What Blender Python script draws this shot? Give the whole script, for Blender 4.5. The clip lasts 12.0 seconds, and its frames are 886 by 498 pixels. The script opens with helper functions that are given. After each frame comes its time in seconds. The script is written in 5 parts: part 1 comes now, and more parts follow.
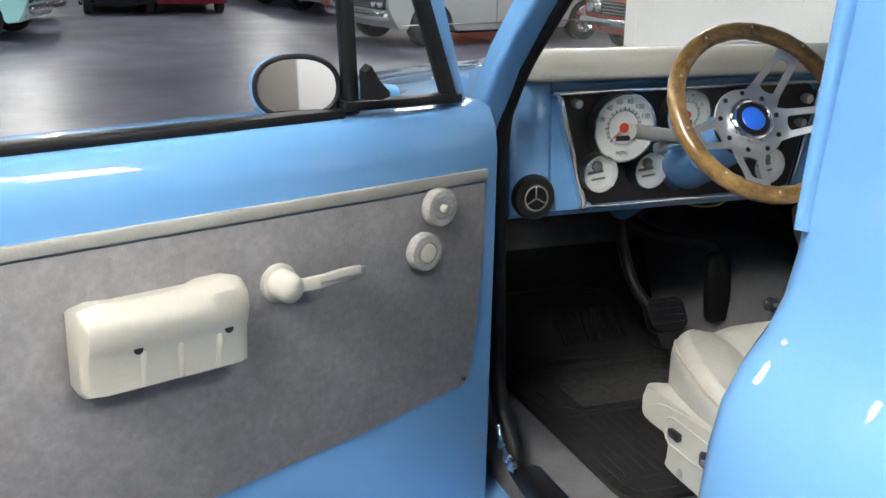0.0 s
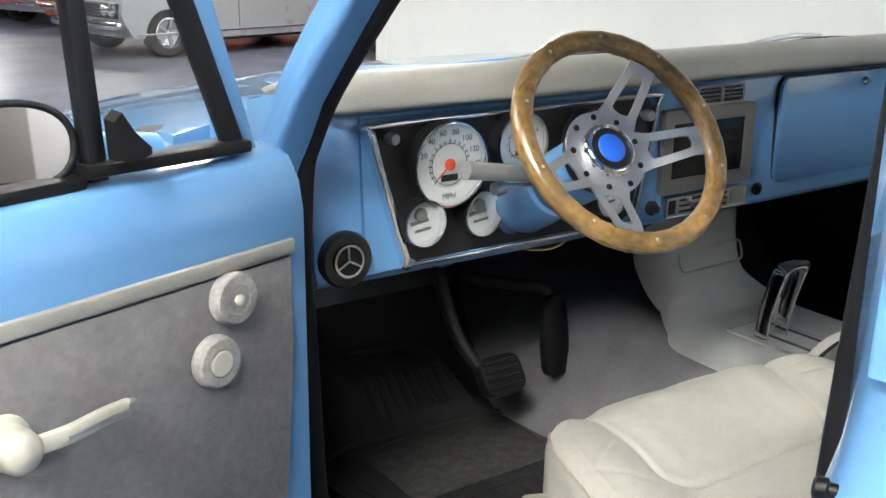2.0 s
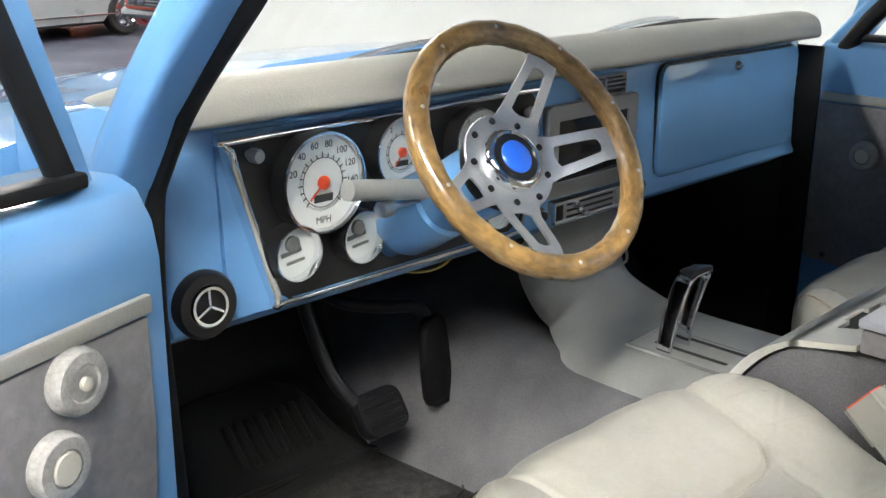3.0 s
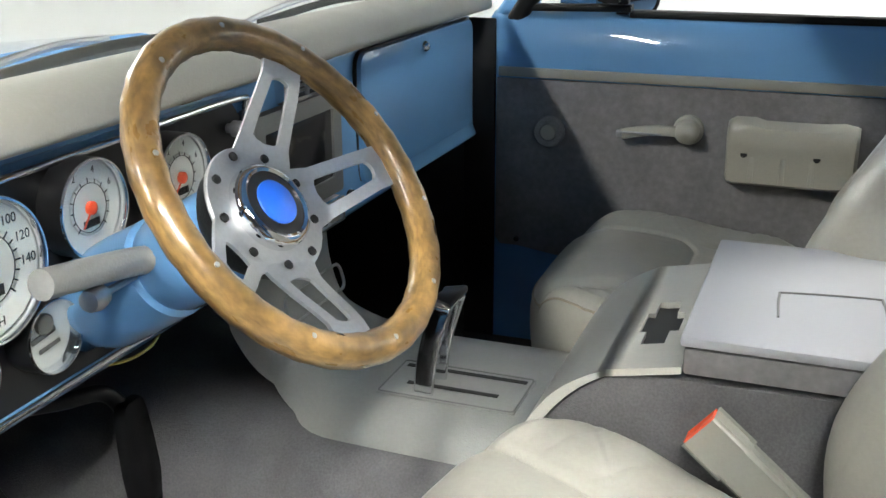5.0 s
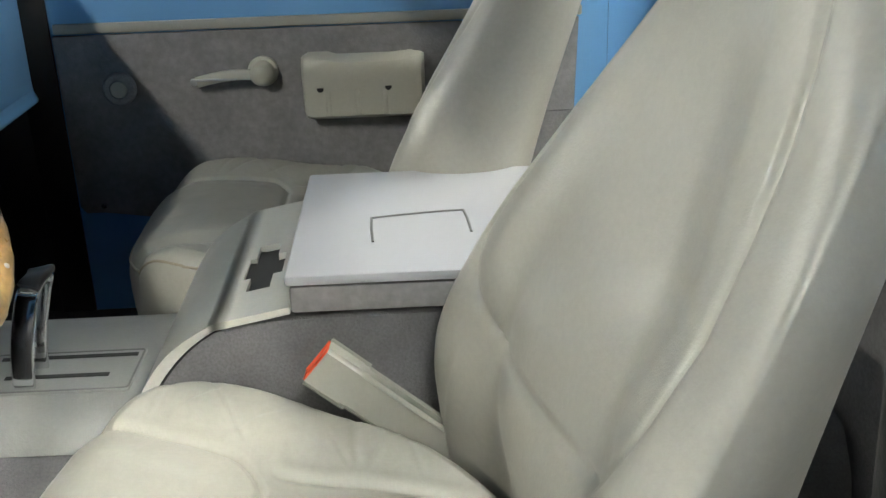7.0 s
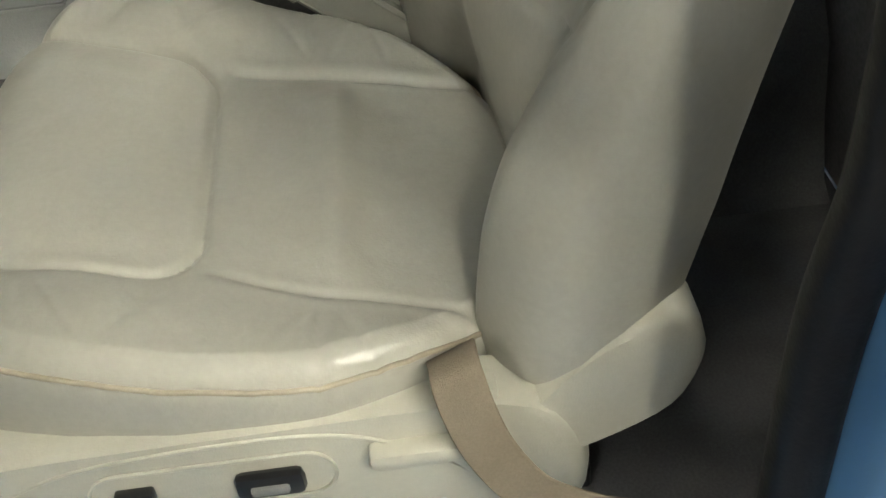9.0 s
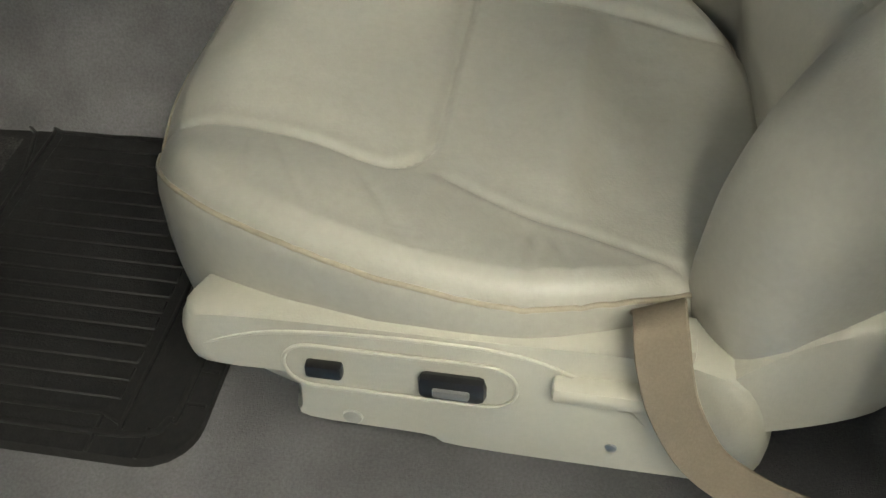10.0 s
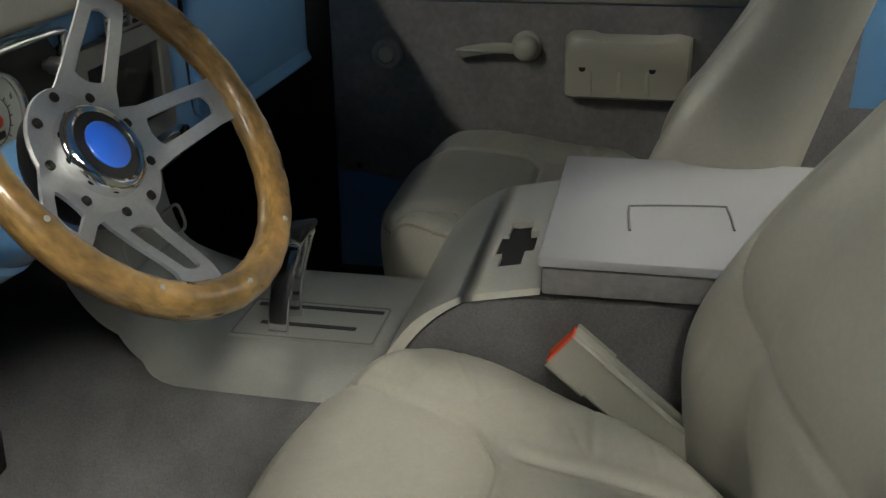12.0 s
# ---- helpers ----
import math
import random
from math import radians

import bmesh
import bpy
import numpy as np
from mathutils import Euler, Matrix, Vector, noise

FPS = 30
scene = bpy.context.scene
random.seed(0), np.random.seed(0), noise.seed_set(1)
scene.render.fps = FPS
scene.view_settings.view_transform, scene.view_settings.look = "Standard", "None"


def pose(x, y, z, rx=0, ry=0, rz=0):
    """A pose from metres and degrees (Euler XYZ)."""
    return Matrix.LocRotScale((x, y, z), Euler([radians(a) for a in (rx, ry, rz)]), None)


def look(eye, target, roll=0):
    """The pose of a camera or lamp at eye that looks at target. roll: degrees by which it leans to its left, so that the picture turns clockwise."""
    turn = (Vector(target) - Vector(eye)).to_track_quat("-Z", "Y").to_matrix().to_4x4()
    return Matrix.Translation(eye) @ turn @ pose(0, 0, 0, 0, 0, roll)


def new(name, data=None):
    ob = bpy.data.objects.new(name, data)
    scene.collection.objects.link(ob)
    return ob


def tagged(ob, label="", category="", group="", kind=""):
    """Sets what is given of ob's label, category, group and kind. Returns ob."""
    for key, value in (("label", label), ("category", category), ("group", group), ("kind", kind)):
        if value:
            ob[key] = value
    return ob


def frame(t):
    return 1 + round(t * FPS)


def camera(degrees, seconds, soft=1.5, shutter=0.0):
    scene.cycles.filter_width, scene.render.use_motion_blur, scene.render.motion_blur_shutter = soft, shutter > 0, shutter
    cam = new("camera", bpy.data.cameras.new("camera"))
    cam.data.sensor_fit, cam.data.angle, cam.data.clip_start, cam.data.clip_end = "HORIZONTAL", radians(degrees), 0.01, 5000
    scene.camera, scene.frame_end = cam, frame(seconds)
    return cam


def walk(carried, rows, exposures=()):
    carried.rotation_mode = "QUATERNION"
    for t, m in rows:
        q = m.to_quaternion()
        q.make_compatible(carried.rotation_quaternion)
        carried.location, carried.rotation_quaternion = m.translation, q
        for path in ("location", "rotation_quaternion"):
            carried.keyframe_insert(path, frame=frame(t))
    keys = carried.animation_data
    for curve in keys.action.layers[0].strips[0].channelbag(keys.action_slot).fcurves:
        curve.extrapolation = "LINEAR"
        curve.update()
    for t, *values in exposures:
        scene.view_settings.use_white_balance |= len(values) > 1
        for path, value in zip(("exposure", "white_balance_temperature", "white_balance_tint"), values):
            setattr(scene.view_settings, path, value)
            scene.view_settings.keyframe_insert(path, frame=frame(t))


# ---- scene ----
cam = camera(45.8, 12.0)
PATH = [
    (0, (-1.499, -1.631, 1.492), (-0.809, 0.153, 0.906), 1.2),
    (0.5, (-1.479, -1.539, 1.487), (-0.657, 0.189, 0.906), 1.1),
    (1, (-1.446, -1.425, 1.485), (-0.517, 0.248, 0.903), 1.1),
    (1.5, (-1.414, -1.325, 1.479), (-0.404, 0.305, 0.911), 0.8),
    (2, (-1.387, -1.227, 1.473), (-0.291, 0.344, 0.9), 0.7),
    (2.5, (-1.357, -1.112, 1.467), (-0.121, 0.349, 0.885), 0.6),
    (4.5, (-1.182, -0.701, 1.446), (0.49, 0.189, 0.805), 0.1),
    (5, (-1.155, -0.657, 1.447), (0.615, 0.019, 0.807), -0.3),
    (5.5, (-1.139, -0.643, 1.45), (0.713, -0.194, 0.843), -0.8),
    (6, (-1.137, -0.651, 1.453), (0.759, -0.412, 0.861), -1.2),
    (6.5, (-1.138, -0.662, 1.45), (0.762, -0.618, 0.829), -1.6),
    (8.5, (-1.124, -0.673, 1.382), (0.478, -0.789, 0.19), -5.0),
    (9, (-1.119, -0.669, 1.363), (0.384, -0.724, 0.045), -5.8),
    (9.5, (-1.127, -0.656, 1.357), (0.316, -0.542, -0.023), -4.4),
    (10, (-1.12, -0.633, 1.363), (0.282, -0.369, -0.039), -1.4),
    (10.5, (-1.112, -0.63, 1.387), (0.362, -0.318, 0.071), -1.3),
    (11, (-1.115, -0.631, 1.407), (0.49, -0.297, 0.26), -1.1),
    (11.5, (-1.119, -0.632, 1.427), (0.601, -0.278, 0.47), -0.9),
    (12, (-1.125, -0.635, 1.442), (0.679, -0.263, 0.663), -0.7),
]
EXPOSURES = [(0.0, -0.08, 6500, 10), (1.0, 0.02, 6550, 10), (1.5, 0.18, 6550, 10), (2.5, 0.42, 6600, 10), (4.4, 0.6, 6600, 8), (5.2, 0.5, 6600, 7), (6.7, 0.5, 6700, 5), (8.5, -0.3, 7200, 3), (9.5, -0.55, 7300, 3), (10.5, -0.65, 7300, 3), (11.2, -0.7, 7250, 3), (12.0, -0.8, 7200, 5)]
walk(cam, [(t, look(eye, target, roll)) for t, eye, target, roll in PATH], EXPOSURES)

# ---- light ----
world = bpy.data.worlds.new("world")
scene.world = world
world.use_nodes = True
world.node_tree.nodes["Background"].inputs[0].default_value = (0.75, 0.8, 0.9, 1)
world.node_tree.nodes["Background"].inputs[1].default_value = 0.12


# ---- materials ----
def mat(name, colour, rough=0.5, metal=0.0, coat=0.0, var=0.0, scale=8.0, fine=0.0, fine_scale=120.0, bump=0.0, bump_scale=300.0, spec=0.5, emit=0.0, stretch=(1, 1, 1), per=0.0):
    """A surface: base colour varied at two scales, roughness, and fine relief."""
    m = bpy.data.materials.new(name)
    m.use_nodes = True
    nt = m.node_tree
    b = nt.nodes["Principled BSDF"]
    b.inputs["Roughness"].default_value = rough
    b.inputs["Metallic"].default_value = metal
    b.inputs["Coat Weight"].default_value = coat
    b.inputs["Coat Roughness"].default_value = 0.04
    b.inputs["Specular IOR Level"].default_value = spec
    b.inputs["Base Color"].default_value = (*colour, 1)
    if emit:
        b.inputs["Emission Color"].default_value = (*colour, 1)
        b.inputs["Emission Strength"].default_value = emit
    tc = nt.nodes.new("ShaderNodeTexCoord")
    mp = nt.nodes.new("ShaderNodeMapping")
    mp.inputs["Scale"].default_value = stretch
    nt.links.new(tc.outputs["Object"], mp.inputs[0])

    def noisy(s, d=4.0):
        n = nt.nodes.new("ShaderNodeTexNoise")
        n.inputs["Scale"].default_value = s
        n.inputs["Detail"].default_value = d
        nt.links.new(mp.outputs[0], n.inputs["Vector"])
        return n.outputs["Fac"]

    def ranged(out, lo, hi):
        r = nt.nodes.new("ShaderNodeMapRange")
        r.inputs["From Min"].default_value, r.inputs["From Max"].default_value = 0.3, 0.7
        r.inputs["To Min"].default_value, r.inputs["To Max"].default_value = lo, hi
        nt.links.new(out, r.inputs["Value"])
        return r.outputs[0]

    if var or fine:
        mul = nt.nodes.new("ShaderNodeMath")
        mul.operation = "MULTIPLY"
        nt.links.new(ranged(noisy(scale), 1 - var, 1 + var), mul.inputs[0])
        nt.links.new(ranged(noisy(fine_scale, 2.0), 1 - fine, 1 + fine), mul.inputs[1])
        vm = nt.nodes.new("ShaderNodeVectorMath")
        vm.operation = "SCALE"
        vm.inputs[0].default_value = colour
        nt.links.new(mul.outputs[0], vm.inputs["Scale"])
        nt.links.new(vm.outputs[0], b.inputs["Base Color"])
        nt.links.new(ranged(noisy(scale * 2.3), max(0.02, rough * 0.88), min(1, rough * 1.12)), b.inputs["Roughness"])
    if bump:
        bp = nt.nodes.new("ShaderNodeBump")
        bp.inputs["Strength"].default_value = bump
        bp.inputs["Distance"].default_value = 0.002
        nt.links.new(noisy(bump_scale, 3.0), bp.inputs["Height"])
        nt.links.new(bp.outputs[0], b.inputs["Normal"])
    return m


def glass_mat(name, tint=(1, 1, 1), rough=0.0):
    m = bpy.data.materials.new(name)
    m.use_nodes = True
    nt = m.node_tree
    nt.nodes.remove(nt.nodes["Principled BSDF"])
    t = nt.nodes.new("ShaderNodeBsdfTransparent")
    t.inputs[0].default_value = (*tint, 1)
    g = nt.nodes.new("ShaderNodeBsdfGlossy")
    g.inputs["Roughness"].default_value = 0.02 + rough
    lw = nt.nodes.new("ShaderNodeLayerWeight")
    lw.inputs["Blend"].default_value = 0.5
    up = nt.nodes.new("ShaderNodeMath")
    up.operation = "POWER"
    up.inputs[1].default_value = 5.0
    nt.links.new(lw.outputs["Facing"], up.inputs[0])
    f = nt.nodes.new("ShaderNodeMath")
    f.operation = "MULTIPLY_ADD"
    f.inputs[1].default_value, f.inputs[2].default_value = 0.9, 0.04
    nt.links.new(up.outputs[0], f.inputs[0])
    mix = nt.nodes.new("ShaderNodeMixShader")
    nt.links.new(f.outputs[0], mix.inputs[0])
    nt.links.new(t.outputs[0], mix.inputs[1])
    nt.links.new(g.outputs[0], mix.inputs[2])
    nt.links.new(mix.outputs[0], nt.nodes["Material Output"].inputs[0])
    return m


BLUE = mat("blue_paint", (0.142, 0.330, 0.60), 0.34, 0.0, 1.0, 0.02, 3.0, 0.01, 300.0, 0.0, 300.0, 0.2)
LEATHER = mat("grey_beige_leather", (0.37, 0.358, 0.312), 0.34, 0, 0, 0.05, 7.0, 0.03, 160.0, 0.10, 380.0, 0.5)
PIPING = mat("yellowed_piping", (0.34, 0.30, 0.225), 0.45, 0, 0, 0.15, 18.0, 0.05, 160.0, 0.3, 400.0)
VINYL = mat("pale_grey_vinyl", (0.315, 0.31, 0.275), 0.40, 0, 0, 0.04, 7.0, 0.02, 200.0, 0.2, 350.0)
PLASTIC = mat("beige_plastic", (0.44, 0.425, 0.36), 0.38, 0, 0, 0.03, 6.0, 0.02, 220.0, 0.12, 600.0)
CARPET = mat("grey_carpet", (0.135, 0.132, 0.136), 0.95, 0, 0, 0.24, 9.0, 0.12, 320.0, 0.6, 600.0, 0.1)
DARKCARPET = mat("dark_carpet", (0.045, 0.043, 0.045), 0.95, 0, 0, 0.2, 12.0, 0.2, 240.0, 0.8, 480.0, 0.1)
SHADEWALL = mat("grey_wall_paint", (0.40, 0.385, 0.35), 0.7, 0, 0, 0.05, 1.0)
SUEDE = mat("grey_suede_cloth", (0.215, 0.208, 0.21), 0.93, 0, 0, 0.10, 16.0, 0.10, 90.0, 0.4, 260.0, 0.15)
RUBBER = mat("black_rubber", (0.006, 0.006, 0.007), 0.5, 0, 0, 0.12, 20.0, 0.08, 150.0, 0.15, 300.0, 0.3)
MATRUBBER = mat("dark_grey_mat_rubber", (0.021, 0.0205, 0.0205), 0.5, 0, 0, 0.22, 10.0, 0.15, 120.0, 0.25, 350.0, 0.2)
BLACK = mat("black_plastic", (0.012, 0.012, 0.013), 0.35, 0, 0, 0.1, 12.0, 0.05, 200.0, 0.05, 500.0)
CHROME = mat("chrome", (0.82, 0.83, 0.85), 0.08, 1.0, 0, 0.03, 15.0)
STEEL = mat("brushed_aluminium", (0.47, 0.48, 0.50), 0.33, 1.0, 0, 0.04, 12.0, 0.05, 260.0, 0.1, 700.0)
SATIN = mat("satin_aluminium", (0.56, 0.57, 0.58), 0.46, 0.9, 0, 0.03, 12.0, 0.04, 260.0, 0.1, 700.0)
WOOD = mat("varnished_wood", (0.215, 0.128, 0.043), 0.30, 0, 0.6, 0.50, 14.0, 0.34, 70.0, 0.08, 200.0, 0.5, 0, (1, 1, 4))
WEB = mat("tan_webbing", (0.215, 0.178, 0.132), 0.8, 0, 0, 0.06, 30.0, 0.06, 500.0, 0.3, 900.0, 0.2)
COVERGREY = mat("grey_tunnel_vinyl", (0.30, 0.30, 0.285), 0.38, 0, 0, 0.05, 8.0, 0.03, 200.0, 0.25, 380.0)
PLATEGREY = mat("dark_grey_plate", (0.17, 0.17, 0.165), 0.42, 0, 0, 0.06, 14.0, 0.05, 240.0, 0.2, 420.0)
LIDGREY = mat("cool_grey_satin_vinyl", (0.38, 0.385, 0.41), 0.33, 0, 0, 0, 9.0, 0, 200.0, 0.06, 600.0, 0.6)
KNOBGREY = mat("speckled_grey_plastic", (0.29, 0.285, 0.27), 0.7, 0, 0, 0.14, 60.0, 0.14, 260.0, 0.45, 330.0)
TRIMGREY = mat("grey_trim_cloth", (0.19, 0.184, 0.19), 0.9, 0, 0, 0.12, 12.0, 0.12, 180.0, 0.5, 400.0, 0.15)
DIAL = mat("white_dial_face", (0.84, 0.84, 0.82), 0.45, 0, 0, 0.03, 20.0)
RED = mat("orange_red_plastic", (0.75, 0.09, 0.03), 0.4, 0, 0, 0.04, 20.0)
YELLOW = mat("yellow_wire_sleeve", (0.55, 0.42, 0.08), 0.5, 0, 0, 0.05, 30.0)
PADCLOTH = mat("worn_pad_cloth", (0.042, 0.041, 0.040), 0.95, 0, 0, 0.3, 60.0, 0.4, 350.0, 1.0, 300.0, 0.1)
NOSE = mat("cream_grey_vinyl", (0.50, 0.49, 0.445), 0.38, 0, 0, 0.05, 8.0, 0.03, 200.0, 0.15, 400.0)
# Black for dial print, and for shade inside slots and the console cut-out.
INK_SHADE = mat("black_ink_and_shade", (0.02, 0.02, 0.02), 0.6)
BADGE = mat("blue_badge", (0.02, 0.14, 0.75), 0.35, 0, 0.5, 0.03, 20.0)
MIRROR = mat("mirror_glass", (0.47, 0.46, 0.48), 0.02, 1.0)
GLASS = glass_mat("clear_glass", (0.97, 0.985, 0.98))
SCREEN = mat("dark_screen", (0.01, 0.01, 0.012), 0.12, 0, 0.3)
WALLWHITE = mat("white_wall_paint", (0.86, 0.885, 0.865), 0.6, 0, 0, 0.015, 0.7, 0.01, 40.0, 0.05, 120.0)
CONCRETE = mat("polished_dark_concrete", (0.072, 0.076, 0.106), 0.34, 0, 0.03, 0.40, 0.55, 0.14, 7.0, 0.006, 9.0, 0.3)
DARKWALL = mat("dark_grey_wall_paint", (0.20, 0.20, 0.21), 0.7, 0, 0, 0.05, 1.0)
CEILING = mat("grey_ceiling", (0.16, 0.16, 0.17), 0.8, 0, 0, 0.06, 1.0)
LAMP = mat("lamp_diffuser", (1.0, 0.99, 0.95), 0.5, emit=115.0)


# ---- mesh helpers ----
def part(name, bm, material, parent=None, label="", smooth=40, m=None):
    bmesh.ops.recalc_face_normals(bm, faces=bm.faces)
    me = bpy.data.meshes.new(name)
    bm.to_mesh(me)
    bm.free()
    me.materials.append(material)
    if smooth:
        me.shade_smooth()
        me.set_sharp_from_angle(angle=radians(smooth))
    ob = new(name, me)
    if parent:
        ob.parent = parent
    if m is not None:
        ob.matrix_basis = m
    if label:
        ob["label"] = label
    return ob


def thing(name, label, category, m=None, group="", kind=""):
    ob = new(name)
    ob.empty_display_size = 0.05
    if m is not None:
        ob.matrix_basis = m
    return tagged(ob, label, category, group, kind)


def box(bm, a, b, bevel=0.0, seg=2, m=None):
    lo = [min(p, q) for p, q in zip(a, b)]
    hi = [max(p, q) for p, q in zip(a, b)]
    r = bmesh.ops.create_cube(bm, size=1.0)
    for v in r["verts"]:
        v.co = Vector([lo[i] + (v.co[i] + 0.5) * (hi[i] - lo[i]) for i in range(3)])
        if m is not None:
            v.co = m @ v.co
    if bevel:
        es = list({e for v in r["verts"] for e in v.link_edges})
        bmesh.ops.bevel(bm, geom=es, offset=bevel, segments=seg, profile=0.5, affect="EDGES", clamp_overlap=True)
    return bm


def loft(bm, rings, cap=True, closed=True):
    vs = [[bm.verts.new(p) for p in r] for r in rings]
    n = len(vs[0])
    for a, b in zip(vs, vs[1:]):
        for i in range(n if closed else n - 1):
            j = (i + 1) % n
            bm.faces.new((a[i], a[j], b[j], b[i]))
    if cap:
        for r in (vs[0], vs[-1]):
            bm.faces.new(r)
    return bm


def prism(bm, pts, axis, a, b, bevel=0.0, seg=2):
    """A closed outline, pushed along an axis from a to b. The outline's pairs run in the order of the other two axes."""
    k = "xyz".index(axis)
    ring = lambda v: [tuple(list(p[:k]) + [v] + list(p[k:])) for p in pts]
    fresh = bmesh.new()
    loft(fresh, [ring(a), ring(b)])
    if bevel:
        bmesh.ops.recalc_face_normals(fresh, faces=fresh.faces)
        es = [e for e in fresh.edges if e.calc_face_angle(0) > 0.5]
        bmesh.ops.bevel(fresh, geom=es, offset=bevel, segments=seg, profile=0.5, affect="EDGES", clamp_overlap=True)
    join(bm, fresh)
    return bm


def join(bm, other, m=None):
    idx = {}
    for v in other.verts:
        idx[v] = bm.verts.new(m @ v.co if m is not None else v.co)
    for f in other.faces:
        bm.faces.new([idx[v] for v in f.verts])
    other.free()
    return bm


def smooth_path(pts, n=8, closed=False):
    P = [Vector(p) for p in pts]
    out, k = [], len(P)
    rng = range(k if closed else k - 1)
    at = lambda i: P[i % k] if closed else P[min(max(i, 0), k - 1)]
    for i in rng:
        a, b, c, d = at(i - 1), at(i), at(i + 1), at(i + 2)
        for s in range(n):
            t = s / n
            out.append(0.5 * (2 * b + (c - a) * t + (2 * a - 5 * b + 4 * c - d) * t * t + (3 * b - a - 3 * c + d) * t ** 3))
    if not closed:
        out.append(P[-1])
    return out


def sweep(bm, pts, section, closed=False, up=(0, 0, 1), scale=None):
    """Carries a closed outline (pairs: sideways, up) along a path."""
    P = [Vector(p) for p in pts]
    k = len(P)
    rings = []
    up = Vector(up)
    for i, p in enumerate(P):
        t = (P[(i + 1) % k] - P[i - 1]) if closed else (P[min(i + 1, k - 1)] - P[max(i - 1, 0)])
        t.normalize()
        side = t.cross(up)
        if side.length < 1e-4:
            side = t.cross(Vector((1, 0, 0)))
        side.normalize()
        u = side.cross(t)
        f = scale[i] if scale else 1.0
        rings.append([p + f * (a * side + b * u) for a, b in section])
    if closed:
        rings.append(rings[0])
        fresh = bmesh.new()
        loft(fresh, rings, cap=False)
        bmesh.ops.remove_doubles(fresh, verts=fresh.verts, dist=1e-6)
        return join(bm, fresh)
    return loft(bm, rings)


def circle(r, n=12, sx=1.0, sy=1.0):
    return [(r * sx * math.cos(2 * math.pi * i / n), r * sy * math.sin(2 * math.pi * i / n)) for i in range(n)]


def tube(bm, pts, r, n=10, closed=False, up=(0, 0, 1), scale=None):
    return sweep(bm, pts, circle(r, n), closed, up, scale)


def lathe(bm, prof, m=None, n=32):
    """Turns pairs (radius, height) round the z axis."""
    m = m or Matrix()
    rings = [[m @ Vector((max(r, 1e-4) * math.cos(2 * math.pi * i / n), max(r, 1e-4) * math.sin(2 * math.pi * i / n), h)) for i in range(n)] for r, h in prof]
    if prof[0][0] > 1e-3 and prof[-1][0] > 1e-3:
        fresh = bmesh.new()
        loft(fresh, rings + [rings[0]], cap=False)
        bmesh.ops.remove_doubles(fresh, verts=fresh.verts, dist=1e-6)
        return join(bm, fresh)
    return loft(bm, rings)


def rounded(w, h, r, n=5):
    """A rounded rectangle about the origin."""
    out = []
    for cx, cy, a0 in ((w / 2 - r, h / 2 - r, 0), (-w / 2 + r, h / 2 - r, 90), (-w / 2 + r, -h / 2 + r, 180), (w / 2 - r, -h / 2 + r, 270)):
        for i in range(n + 1):
            a = radians(a0 + 90 * i / n)
            out.append((cx + r * math.cos(a), cy + r * math.sin(a)))
    return out


def step(a, b, x):
    t = min(1, max(0, (x - a) / (b - a)))
    return t * t * (3 - 2 * t)


def facing(p, n, up=(0, 0, 1)):
    """A pose at p whose z axis points along n and whose y axis points up."""
    n = Vector(n).normalized()
    x = Vector(up).cross(n).normalized()
    y = n.cross(x)
    m = Matrix((x, y, n)).transposed().to_4x4()
    m.translation = p
    return m


def flip_x(bm):
    for v in bm.verts:
        v.co.x = -v.co.x
    return bm

# ---- the showroom ----
GROUND = -0.12


def slab(name, a, b, material, label, category, kind="structure", bevel=0.0):
    return tagged(part(name, box(bmesh.new(), a, b, bevel), material, smooth=0), label, category, kind=kind)


slab("floor", (-26, -22, GROUND - 0.2), (30, 48, GROUND), CONCRETE, "dark polished concrete showroom floor with soft reflections", "floor")
slab("ceiling", (-26, -22, 5.2), (30, 48, 5.4), CEILING, "grey showroom ceiling", "ceiling")
# Unseen wall, made dark so less light bounces into the cab.
slab("wall_west", (-26.2, -22, GROUND), (-26, 48, 5.2), DARKWALL, "unseen showroom wall, dark grey to limit bounce light", "wall")
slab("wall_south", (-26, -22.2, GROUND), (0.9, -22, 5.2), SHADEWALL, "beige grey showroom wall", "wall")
slab("wall_south_east", (0.905, -22.2, GROUND), (30, -22, 5.2), WALLWHITE, "white showroom wall behind the truck", "wall")
slab("wall_north", (-26, 48, GROUND), (30, 48.2, 5.2), DARKWALL, "unseen showroom wall, dark grey to limit bounce light far behind the cars", "wall")
slab("wall_east", (3.89, -22, GROUND), (4.09, 7.29, 5.2), WALLWHITE, "plain white wall beside the truck", "wall")
slab("wall_screen", (3.89, 7.3, GROUND), (30, 7.5, 5.2), WALLWHITE, "white partition wall ahead of the truck", "wall")


def ceiling_light(x, y, along=True):
    t = thing("ceiling_light", "white ceiling light fitting out of view, placed to suit the lighting", "ceiling light", pose(x, y, 4.75, 0, 0, 0 if along else 90), "showroom ceiling lights")
    part("housing", box(bmesh.new(), (-0.18, -1.25, 0.03), (0.18, 1.25, 0.09), 0.01), WALLWHITE, t)
    part("diffuser", box(bmesh.new(), (-0.16, -1.22, 0.0), (0.16, 1.22, 0.028), 0.008), LAMP, t, "glowing white diffuser")
    for s in (-0.9, 0.9):
        part("hanger", box(bmesh.new(), (-0.01, s - 0.01, 0.09), (0.01, s + 0.01, 0.45)), STEEL, t)
    return t


